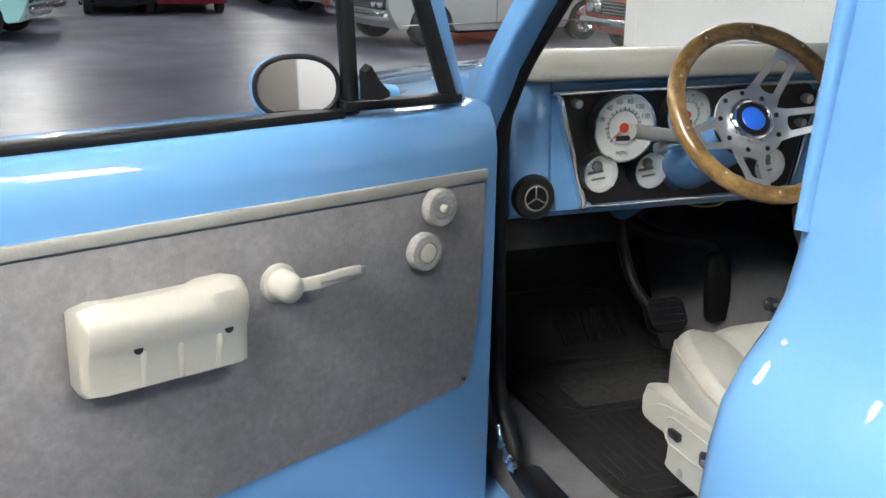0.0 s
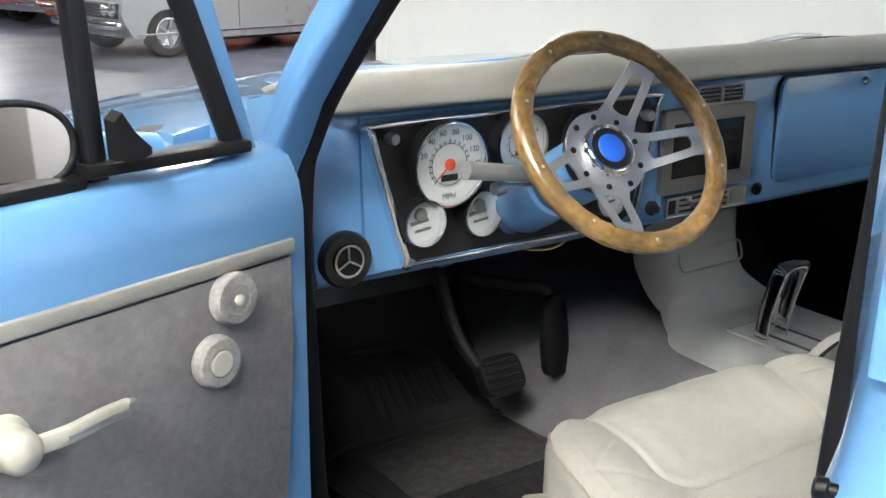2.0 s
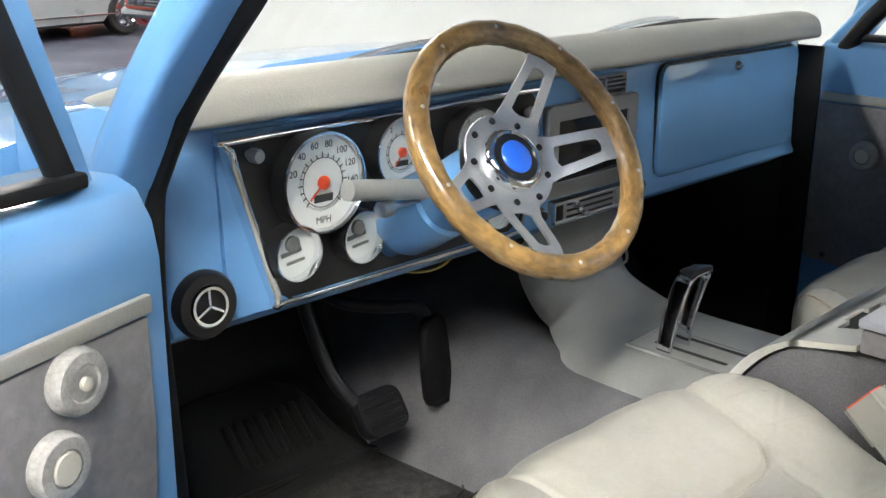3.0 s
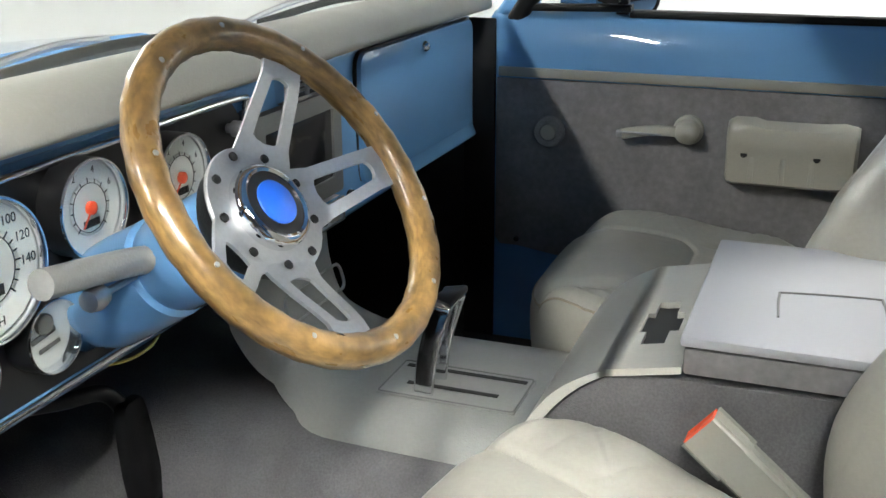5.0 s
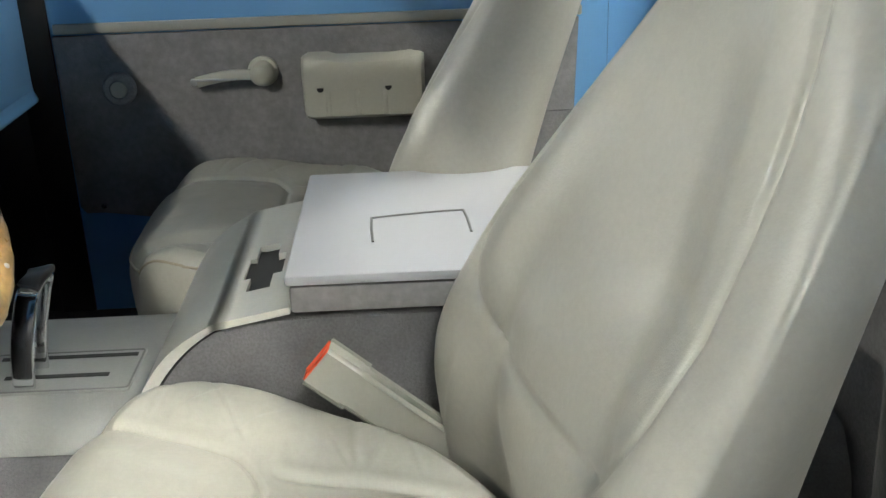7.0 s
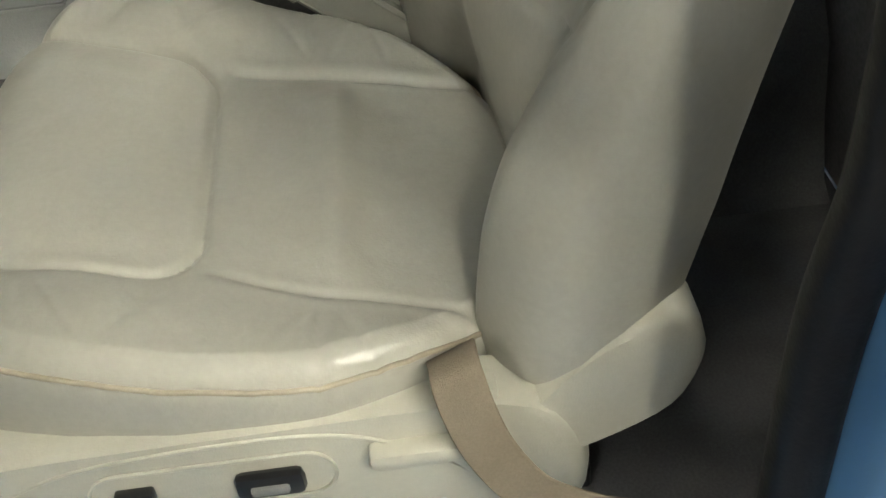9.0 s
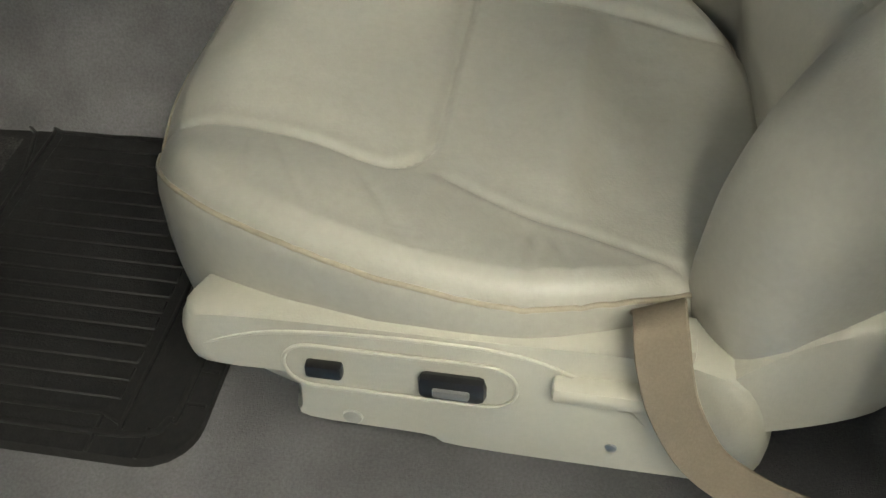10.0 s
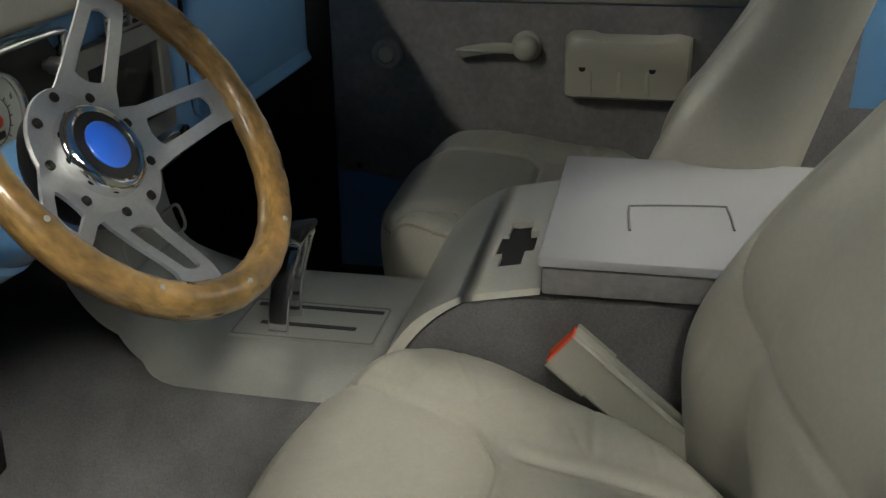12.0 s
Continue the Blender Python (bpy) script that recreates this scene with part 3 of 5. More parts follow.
hc = part("heater_panel", box(bmesh.new(), (-0.078, -0.016, 1.011), (0.128, 0.0, 1.047), 0.003), STEEL, dash, "silver heater control panel")
part("heater_trim", panel_frame(bmesh.new(), -0.078, 0.128, 1.011, 1.047, 0.003, -0.019, -0.012, 0.003), CHROME, hc)
part("heater_end", box(bmesh.new(), (0.085, -0.0185, 1.016), (0.122, -0.013, 1.042), 0.002), VINYL, hc)
for i in range(3):
    z = 1.019 + 0.010 * i
    part("heater_slot", box(bmesh.new(), (-0.045, -0.0178, z - 0.0018), (0.075, -0.0155, z + 0.0018)), BLACK, hc)
    part("heater_slider", box(bmesh.new(), (-0.012 - 0.012 * i, -0.026, z - 0.004), (0.0 - 0.012 * i, -0.016, z + 0.004), 0.001), CHROME, hc)
part("heater_label", box(bmesh.new(), (-0.073, -0.0178, 1.017), (-0.056, -0.0155, 1.041)), BLACK, hc)
part("power_socket", lathe(bmesh.new(), [(0.012, 0), (0.012, 0.005), (0.008, 0.006), (0.008, 0.001), (0, 0.001)], facing((0.165, -0.008, 1.032), (0, -1, 0)), 20), BLACK, dash, "round power socket")
part("light_switch", lathe(bmesh.new(), [(0.013, 0), (0.013, 0.006), (0.008, 0.008), (0.007, 0.016), (0, 0.017)], facing((-0.108, -0.008, 1.033), (0, -1, 0)), 20), BLACK, dash, "black rotary switch")
gx0, gx1, gz0, gz1 = 0.212, 0.700, 1.036, 1.232
gd = part("glove_box_door", prism(bmesh.new(), [(a + (gx0 + gx1) / 2, b + (gz0 + gz1) / 2) for a, b in rounded(gx1 - gx0, gz1 - gz0, 0.022, 5)], "y", -0.011, 0.004, 0.004), BLUE, dash, "blue glove box door")
part("glove_box_gap", panel_frame(bmesh.new(), gx0 - 0.003, gx1 + 0.003, gz0 - 0.003, gz1 + 0.003, 0.004, -0.0035, 0.002, 0.025), BLACK, dash, "dark gap round the glove box")
part("glove_box_lock", lathe(bmesh.new(), [(0.009, 0), (0.009, 0.004), (0.006, 0.008), (0.003, 0.010), (0, 0.010)], facing((0.455, -0.011, 1.212), (0, -1, 0)), 18), CHROME, gd, "chrome lock")
for x in (0.06, 0.18, 0.32, -0.25):
    part("pad_clip", box(bmesh.new(), (x, -0.026, 1.243), (x + 0.035, -0.005, 1.248), 0.001), BLACK, dash)

part("wire", tube(bmesh.new(), smooth_path([(-0.40, 0.005, 1.012), (-0.375, 0.0, 1.001), (-0.34, -0.002, 0.994), (-0.305, 0.0, 0.994), (-0.28, 0.005, 1.002)], 5), 0.0018, 6), YELLOW, dash, "thin yellow wire hanging below")
# ---- wipers ----
for x0 in (-0.26, 0.42):
    wp = thing("windscreen_wiper", "black wiper lying at the foot of the windscreen", "wiper", None, "wipers")
    part("wiper_arm", tube(bmesh.new(), smooth_path([(x0 - 0.03, 0.33, 1.222), (x0 + 0.06, 0.315, 1.246), (x0 + 0.20, 0.30, 1.264), (x0 + 0.30, 0.29, 1.262)], 4), 0.0055, 8), STEEL, wp, "grey metal arm")
    part("wiper_blade", sweep(bmesh.new(), smooth_path([(x0 + 0.02, 0.288, 1.240), (x0 + 0.28, 0.272, 1.256), (x0 + 0.50, 0.262, 1.246)], 5), rounded(0.008, 0.014, 0.003, 2)), RUBBER, wp)
    part("wiper_pivot", lathe(bmesh.new(), [(0.014, -0.02), (0.013, 0.008), (0.008, 0.014), (0, 0.015)], pose(x0 - 0.03, 0.33, 1.215), 16), BLACK, wp)

# ---- steering ----
WC, WN = Vector((-0.421, -0.249, 1.221)), Vector((-0.085, -0.797, 0.598))
WM = facing(WC, WN)
wheel = thing("steering_wheel", "wooden rim steering wheel with brushed four-spoke centre", "steering wheel", WM)
RIM = 0.147
bm = bmesh.new()
ring = [(RIM * math.cos(2 * math.pi * i / 96), RIM * math.sin(2 * math.pi * i / 96), 0.0) for i in range(96)]
sec = circle(0.0145, 16, 1.0, 0.95)
sweep(bm, ring, sec, True, (0, 0, 1), [1 + 0.035 * math.sin(i * 2 * math.pi / 96 * 32) for i in range(96)])
part("rim", bm, WOOD, wheel, "varnished wooden rim")
HUBZ = -0.042
bm = bmesh.new()
for k, ang in enumerate((53, -5, -106, -160)):
    rot = Matrix.Rotation(radians(ang), 4, "Z")
    lift = lambda r: HUBZ + (0.040) * step(0.045, 0.142, r)
    for s in (-1, 1):
        pairs = [(0.040, 0.0, 0.036), (0.054, 0.0, 0.030), (0.066, 0.0, 0.0268), (0.0675, 0.009, 0.0262), (0.070, 0.0135, 0.0258), (0.085, 0.0125, 0.0243), (0.105, 0.0105, 0.0222), (0.116, 0.009, 0.0210), (0.1185, 0.005, 0.0207), (0.1195, 0.0, 0.0206), (0.143, 0.0, 0.0205)]
        loft(bm, [[rot @ Vector((x, s * a, lift(x) - 0.0018)), rot @ Vector((x, s * b, lift(x) - 0.0018)), rot @ Vector((x, s * b, lift(x) + 0.0018)), rot @ Vector((x, s * a, lift(x) + 0.0018))] for x, a, b in pairs])
lathe(bm, [(0.0, -0.0025 + HUBZ), (0.0605, -0.0025 + HUBZ), (0.0615, HUBZ), (0.0605, 0.0025 + HUBZ), (0.036, 0.0025 + HUBZ)], None, 40)
part("spokes", bm, SATIN, wheel, "satin aluminium spokes", 30)
part("hub_boot", lathe(bmesh.new(), [(0.0, HUBZ - 0.003), (0.056, HUBZ - 0.003), (0.055, HUBZ - 0.02), (0.044, HUBZ - 0.036), (0.0, HUBZ - 0.034)], None, 36), RUBBER, wheel, "black hub boot")
part("hub_ring", lathe(bmesh.new(), [(0.0395, HUBZ + 0.002), (0.0395, HUBZ + 0.008), (0.038, HUBZ + 0.013), (0.0355, HUBZ + 0.0155), (0.0325, HUBZ + 0.0165), (0.030, HUBZ + 0.015), (0.029, HUBZ + 0.006)], None, 40), CHROME, wheel, "chrome horn ring")
part("hub_badge", lathe(bmesh.new(), [(0.0205, HUBZ + 0.012), (0.0205, HUBZ + 0.0165), (0.019, HUBZ + 0.0178), (0.0, HUBZ + 0.0185)], None, 36), BADGE, wheel, "blue horn button")
# Black dome paints the dark reflection seen in the chrome hub.
part("hub_backing", lathe(bmesh.new(), [(0.0305, HUBZ + 0.003), (0.030, HUBZ + 0.0135), (0.021, HUBZ + 0.0150), (0.0, HUBZ + 0.0152)], None, 36), BLACK, wheel, "black horn surround for a dark reflection in chrome")
for i in range(9):
    a = 2 * math.pi * (i + 0.3) / 9
    part("hub_bolt", lathe(bmesh.new(), [(0.0042, 0), (0.0042, 0.0025), (0.002, 0.004), (0, 0.004)], pose(0.0525 * math.cos(a), 0.0525 * math.sin(a), HUBZ + 0.002), 10), RUBBER, wheel, "dark bolt head")
for i in range(10):
    a = 2 * math.pi * (i + 0.35) / 10
    part("rim_rivet", lathe(bmesh.new(), [(0.0026, 0), (0.002, 0.001), (0, 0.0012)], pose(RIM * math.cos(a), RIM * math.sin(a), 0.0134), 10), SATIN, wheel)

column = thing("steering_column", "blue painted steering column with two stalks", "steering column")
H = WM @ Vector((0, 0, HUBZ - 0.03))
AX = Vector((0.05, 0.87, -0.49)).normalized()
bm = bmesh.new()
lathe(bm, [(0.0, 0.0), (0.042, 0.0), (0.046, 0.01), (0.046, 0.085), (0.043, 0.090), (0.043, 0.094), (0.048, 0.098), (0.050, 0.14), (0.050, 0.18), (0.046, 0.195), (0.038, 0.205), (0.036, 0.46), (0, 0.46)], facing(H, AX), 40)
part("column_tube", bm, BLUE, column)
bm = bmesh.new()
A = H + AX * 0.05
tube(bm, smooth_path([A + Vector((-0.03, 0, 0.0)), Vector((-0.46, -0.11, 1.152)), Vector((-0.572, -0.11, 1.170))], 5), 0.0125, 14, scale=None)
part("gear_stalk", bm, COVERGREY, column, "grey indicator stalk")
bm = bmesh.new()
tube(bm, [Vector((-0.43, -0.10, 1.135)), Vector((-0.508, -0.11, 1.138))], 0.0035, 8)
lathe(bm, [(0, -0.012), (0.009, -0.010), (0.011, 0), (0.009, 0.010), (0, 0.012)], facing(Vector((-0.514, -0.11, 1.138)), (-1, -0.1, 0.05)), 14)
part("tilt_lever", bm, STEEL, column, "grey tilt lever with round knob")
part("ignition_lock", lathe(bmesh.new(), [(0.014, -0.01), (0.016, 0.012), (0.012, 0.02), (0.0, 0.022)], facing(H + AX * 0.06 + Vector((0.046, -0.01, -0.004)), (1, -0.3, 0)), 18), CHROME, column, "chrome ignition lock")

# ---- doors ----
E0 = Vector((-0.855, -0.170, 0))
DOOR_L = Matrix(((-0.951, 0.309, 0, E0.x), (-0.309, -0.951, 0, E0.y), (0, 0, 1, 0), (0, 0, 0, 1)))
DOOR_R = Matrix(((0, 1, 0, 0.752), (-1, 0, 0, -0.032), (0, 0, 1, 0), (0, 0, 0, 1)))


def door(m, s, label):
    """A front door. x runs from the hinge edge to the latch edge, s * y to the inside, z up."""
    d = None

    def P(name, bm, material, label="", smooth=40, parent=None):
        for v in bm.verts:
            v.co.y *= s
        return part(name, bm, material, d, label, smooth)

    du, dz = (0.0, 0.0) if s > 0 else (-0.012, 0.015)
    bm = bmesh.new()
    prof = [(-0.035, 0.50), (0.0, 0.53), (0.0, 1.165), (-0.006, 1.20), (-0.022, 1.228), (-0.045, 1.238), (-0.13, 1.238), (-0.165, 1.17), (-0.195, 1.05), (-0.205, 0.85), (-0.19, 0.60), (-0.17, 0.48)]
    prism(bm, prof, "x", -0.012, 1.0, 0.004)
    for v in bm.verts:
        v.co.y *= s
    d = part("door", bm, BLUE, cab, label, 30, m)
    bm = bmesh.new()
    outline = [(0.018, 1.118), (0.018, 1.0), (0.034, 0.83), (0.042, 0.792), (0.055, 0.786), (0.25, 0.758), (0.55, 0.731), (0.90, 0.70), (0.93, 0.72), (0.945, 1.118)]
    if s < 0:
        outline = [(0.010, 1.118), (0.010, 0.80), (0.020, 0.786)] + outline[4:]
    prism(bm, outline, "y", 0.001, 0.007, 0.002)
    P("door_card", bm, SUEDE, "grey suede trim panel")
    P("trim_strip", box(bmesh.new(), (0.014, 0.001, 1.121), (0.95, 0.010, 1.139), 0.003), VINYL, "pale grey trim strip")
    # Arm rest: deeper at the bottom, with a raised front end.
    bm = bmesh.new()
    rings = []
    for u, k, up in ((0.460, 0.72, 0.0), (0.464, 0.93, 0.0), (0.474, 1.0, 0.005), (0.508, 1.0, 0.005), (0.524, 1.0, 0.0), (0.58, 1.0, 0.0), (0.620, 1.0, 0.0), (0.652, 1.0, 0.003), (0.671, 0.94, 0.0), (0.677, 0.75, 0.0)):
        sec = [(0.0, 0.948), (0.035, 0.943), (0.056, 0.952), (0.058, 1.0), (0.062, 1.008), (0.068, 1.03), (0.064, 1.050), (0.046, 1.062), (0.0, 1.052)]
        rings.append([(u + du, 0.004 + y * k, dz + 1.01 + (z - 1.01) * (0.55 + 0.45 * k) + (up if z > 1.04 else 0)) for y, z in sec])
    arm = P("arm_rest", loft(bm, rings), PLASTIC, "cream plastic arm rest", 45)
    for u in (0.492, 0.612):
        P("screw_hole", lathe(bmesh.new(), [(0.006, 0.0), (0.006, 0.003), (0.0, 0.003)], facing((u + du, 0.0615, 1.003 + dz), (0, 1, 0)), 12), BLACK, "dark screw recess", 40)
    for u in (0.500, 0.552, 0.600):
        P("rib", box(bmesh.new(), (u + du, 0.057, 0.952 + dz), (u + du + 0.01, 0.0625, 1.0 + dz), 0.0028), PLASTIC, "", 40)
    # Window winder.
    bm = bmesh.new()
    lathe(bm, [(0.0, 0.0), (0.027, 0.0), (0.0275, 0.004), (0.026, 0.008), (0.0215, 0.010), (0.0205, 0.014), (0.0215, 0.024), (0.020, 0.036), (0.013, 0.043), (0.0, 0.045)], facing((0.388 + du, 0.006, 1.028 + dz), (0, 1, 0)), 28)
    cr = P("window_winder", bm, PLASTIC, "cream window winder")
    bm = bmesh.new()
    sweep(bm, smooth_path([(0.375 + du, 0.036, 1.028 + dz), (0.34 + du, 0.042, 1.030 + dz), (0.305 + du, 0.038, 1.031 + 0.6 * dz), (0.272 + du, 0.034, 1.029 + 0.2 * dz)], 4), rounded(0.010, 0.019, 0.004, 2), up=(0, 0, 1), scale=None)
    P("winder_arm", bm, PLASTIC, "", 40)
    P("arm_groove", box(bmesh.new(), (0.275 + du, 0.041, 1.027 + 0.6 * dz), (0.345 + du, 0.0475, 1.031 + 0.6 * dz), 0.001), STEEL, "silver inlay", 40)
    P("winder_pin", box(bmesh.new(), (0.262 + du, 0.030, 1.024 + 0.2 * dz), (0.274 + du, 0.040, 1.036 + 0.2 * dz), 0.002), STEEL, "", 40)
    # Round controls.
    for u, z in ((0.114, 1.094), (0.142, 1.029)) if s > 0 else ((0.118, 1.022),):
        bm = bmesh.new()
        lathe(bm, [(0.0, 0.0), (0.029, 0.0), (0.0298, 0.004), (0.029, 0.012), (0.0265, 0.0155), (0.017, 0.0165), (0.0155, 0.0145), (0.012, 0.0145), (0.0, 0.0155)], facing((u, 0.007, z), (0, 1, 0)), 32)
        kn = P("round_knob", bm, KNOBGREY, "speckled grey round door control")
        P("knob_cap", lathe(bmesh.new(), [(0.006, 0.0135), (0.006, 0.0195), (0.003, 0.0215), (0, 0.0215)] if z > 1.05 else [(0.0152, 0.013), (0.0150, 0.0165), (0.0135, 0.0178), (0, 0.018)], facing((u, 0.007, z), (0, 1, 0)), 14), PLASTIC, "", 40)
    P("panel_screw", lathe(bmesh.new(), [(0.006, 0.0), (0.005, 0.003), (0, 0.004)], facing((0.055, 0.007, 0.80), (0, 1, 0)), 12), CHROME)
    # Window frame: blue outer frame, black vent frame and divider, felt.
    bm = bmesh.new()
    sweep(bm, [(0.030, -0.055, 1.225), (0.083, -0.06, 1.40), (0.165, -0.075, 1.66), (0.30, -0.075, 1.675), (0.93, -0.07, 1.66), (0.975, -0.06, 1.52), (0.975, -0.05, 1.23)], rounded(0.034, 0.022, 0.006, 2), up=(0, 1, 0))
    P("window_frame", bm, BLUE)
    bm = bmesh.new()
    sweep(bm, [(0.058, -0.038, 1.243), (0.112, -0.046, 1.40), (0.195, -0.06, 1.64)], rounded(0.026, 0.014, 0.004, 2), up=(0, 1, 0))
    sweep(bm, [(0.045, -0.035, 1.246), (0.255, -0.035, 1.250)], rounded(0.024, 0.014, 0.004, 2), up=(0, 0, 1))
    P("vent_frame", bm, RUBBER, "black vent window frame")
    bm = bmesh.new()
    sweep(bm, [(0.236, -0.04, 1.238), (0.243, -0.045, 1.40), (0.255, -0.06, 1.65)], rounded(0.022, 0.020, 0.005, 2), up=(0, 1, 0))
    P("window_divider", bm, RUBBER, "black window divider bar")
    bm = bmesh.new()
    loft(bm, [[(0.238, -0.016, 1.302), (0.228, -0.016, 1.310), (0.214, -0.016, 1.29), (0.196, -0.016, 1.272), (0.196, -0.016, 1.262), (0.212, -0.016, 1.258), (0.236, -0.016, 1.262)], [(0.238, 0.0, 1.300), (0.228, 0.0, 1.308), (0.216, 0.002, 1.288), (0.198, 0.002, 1.271), (0.198, 0.002, 1.264), (0.212, 0.002, 1.26), (0.236, 0.0, 1.262)]])
    P("vent_latch", bm, RUBBER, "black vent window latch", 30)
    bm = bmesh.new()
    v = [bm.verts.new(p) for p in ((0.07, -0.042, 1.25), (0.235, -0.042, 1.25), (0.25, -0.058, 1.64), (0.20, -0.058, 1.64))]
    bm.faces.new(v)
    g = P("vent_glass", bm, GLASS, "clear vent window glass", 0)
    g.visible_shadow = False
    P("window_felt", box(bmesh.new(), (0.25, -0.062, 1.232), (0.97, -0.030, 1.246), 0.004), RUBBER, "black window felt")
    # Mirror.
    bm = bmesh.new()
    mc = Vector((0.300, -0.085, 1.275) if s > 0 else (0.224, -0.13, 1.262))
    face = facing(mc, (0.40, 1, 0.12) if s > 0 else (0.8, 0.9, 0.0))
    out = [(0.064 * math.copysign(abs(math.cos(a)) ** 0.86, math.cos(a)), 0.046 * math.copysign(abs(math.sin(a)) ** 0.86, math.sin(a))) for a in [2 * math.pi * i / 40 for i in range(40)]]
    rings = []
    for k, z in ((0.90, 0.020), (0.96, 0.018), (1.0, 0.008), (0.99, 0.0), (0.90, -0.03), (0.72, -0.055), (0.40, -0.072), (0.1, -0.078)):
        rings.append([face @ Vector((a * k, b * k, z)) for a, b in out])
    mi = P("mirror_housing", loft(bm, rings), BLUE, "blue door mirror housing", 50)
    P("mirror_rim", sweep(bmesh.new(), [face @ Vector((a * 0.91, b * 0.90, 0.020)) for a, b in out], circle(0.004, 8), True, (0, 1, 0)), RUBBER, "black rim", 50)
    bm = bmesh.new()
    loft(bm, [[face @ Vector((a * 0.91, b * 0.90, z)) for a, b in out] for z in (0.017, 0.021)])
    P("mirror_glass", bm, MIRROR, "mirror glass", 30)
    bm = bmesh.new()
    sweep(bm, smooth_path([(mc.x - 0.03, mc.y - 0.03, 1.262), (mc.x - 0.085, -0.105, 1.252), (0.13, -0.09, 1.24)], 5), rounded(0.05, 0.06, 0.02, 4), up=(0, 1, 0))
    P("mirror_arm", bm, BLUE, "", 50)
    return d


door(DOOR_L, 1, "open blue truck door with a grey trim panel")
door(DOOR_R, -1, "closed blue truck door with a grey trim panel")


# ---- seats ----
def cushion(bm):
    """Seat cushion about x = 0: a domed top with side rolls and stitched seams."""
    n, rings = 400, []

    def rim(a, k):
        c, s = math.cos(a), math.sin(a)
        sup = lambda v, e: math.copysign(abs(v) ** e, v)
        near = s > 0 and c < 0
        yy = -0.545 + (0.252 if s > 0 else 0.225) * sup(s, 0.64 if near else 0.74)
        hw = float(np.interp(yy, (-0.78, -0.69, -0.60, -0.50, -0.43, -0.29), (0.195, 0.210, 0.236, 0.258, 0.264, 0.264)))
        lean = -0.055 * step(0.40, 0.72, -yy)
        return k * (lean + hw * sup(c, 0.60 if near else 0.70)), -0.545 + k * (yy + 0.545)

    def sides(y):
        """Half width between the seams along the side rolls."""
        return float(np.interp(y, (-0.78, -0.70, -0.60, -0.53, -0.49, -0.43, -0.35, -0.30), (0.150, 0.144, 0.142, 0.134, 0.149, 0.152, 0.164, 0.170)))

    def top(x, y):
        u = x + 0.025 - 0.25 * (y + 0.52)
        hx, w = abs(u), sides(y)
        # Distance to the front panel's outline, with rounded rear corners.
        a, b, r = hx - w + 0.042, -0.515 - y + 0.042, 0.042
        front = math.hypot(max(a, 0), max(b, 0)) + min(max(a, b), 0) - r
        side = hx - w
        rear = step(0.518, 0.54, -y)
        z = 0.864 + (0.022 if u > 0 else 0.014) * step(-0.015, 0.06, side) + 0.030 * step(-0.60, -0.38, y) - 0.010 * step(0.62, 0.75, -y)
        z += 0.007 * step(0.0, 0.05, -front)
        z -= 0.0058 * math.exp(-(front / 0.0045) ** 2)
        z -= 0.0042 * rear * math.exp(-(side / 0.0048) ** 2)
        z += 0.0012 * rear * math.exp(-((side - 0.010) / 0.007) ** 2)
        inner = 1 - step(-0.05, 0.0, side)
        # A soft fold across the rear panel, steeper at the back.
        fold = y + 0.617 + 0.03 * x
        z += 0.011 * rear * inner * math.exp(-(fold / (0.034 if fold > 0 else 0.016)) ** 2)
        z -= 0.006 * rear * inner * math.exp(-((fold + 0.045) / 0.030) ** 2)
        z += 0.004 * rear * inner * math.exp(-((u + 0.03) / 0.05) ** 2) * step(0.62, 0.70, -y)
        z -= 0.030 * step(-0.38, -0.285, y) ** 1.5
        # Creases across the side rolls and a faint puckering.
        crease = step(0.012, 0.035, side) * (1 - 0.6 * step(0.07, 0.11, side))
        for yc, lean, depth in ((-0.40, 0.3, 0.8), (-0.43, 0.7, 1.0), (-0.475, -0.55, 1.3), (-0.50, 0.9, 1.2), (-0.545, 0.2, 0.9), (-0.575, -0.5, 0.9), (-0.60, -0.05, 1.6), (-0.632, 0.5, 1.0), (-0.655, -0.3, 0.8)):
            z -= 0.0015 * depth * crease * math.exp(-((y - yc + lean * (hx - 0.2)) / 0.0038) ** 2)
        z += 0.0022 * noise.noise(Vector((x * 14, y * 14, 3.0))) + 0.0008 * noise.noise(Vector((x * 42, y * 42, 7.0)))
        return z

    for k, z in ((0.91, 0.715), (0.96, 0.72), (0.99, 0.76), (1.004, 0.79), (1.010, 0.815)):
        rings.append([(*rim(2 * math.pi * i / n, k), z) for i in range(n)])
    for k, d in ((1.010, 0.036), (1.006, 0.027), (1.0, 0.0205), (0.992, 0.0165), (0.982, 0.0115), (0.968, 0.0065), (0.95, 0.0028), (0.93, 0.0007)):
        ring = []
        for i in range(n):
            x, y = rim(2 * math.pi * i / n, k)
            ring.append((x, y, top(x, y) - d))
        rings.append(ring)
    m = 150
    for j in range(1, m):
        k = 0.93 * (1 - j / m)
        ring = []
        for i in range(n):
            x, y = rim(2 * math.pi * i / n, k)
            ring.append((x, y, top(x, y)))
        rings.append(ring)
    loft(bm, rings)
    piping = [Vector((rim(2 * math.pi * i / n, 0.9945)[0], rim(2 * math.pi * i / n, 0.9945)[1], 0)) for i in range(n)]
    for p in piping:
        p.z = top(p.x, p.y) - 0.0170
    return piping


ZS = (0.768, 0.784, 0.796, 0.814, 0.838, 0.94, 1.0, 1.1, 1.2, 1.3, 1.37, 1.40)
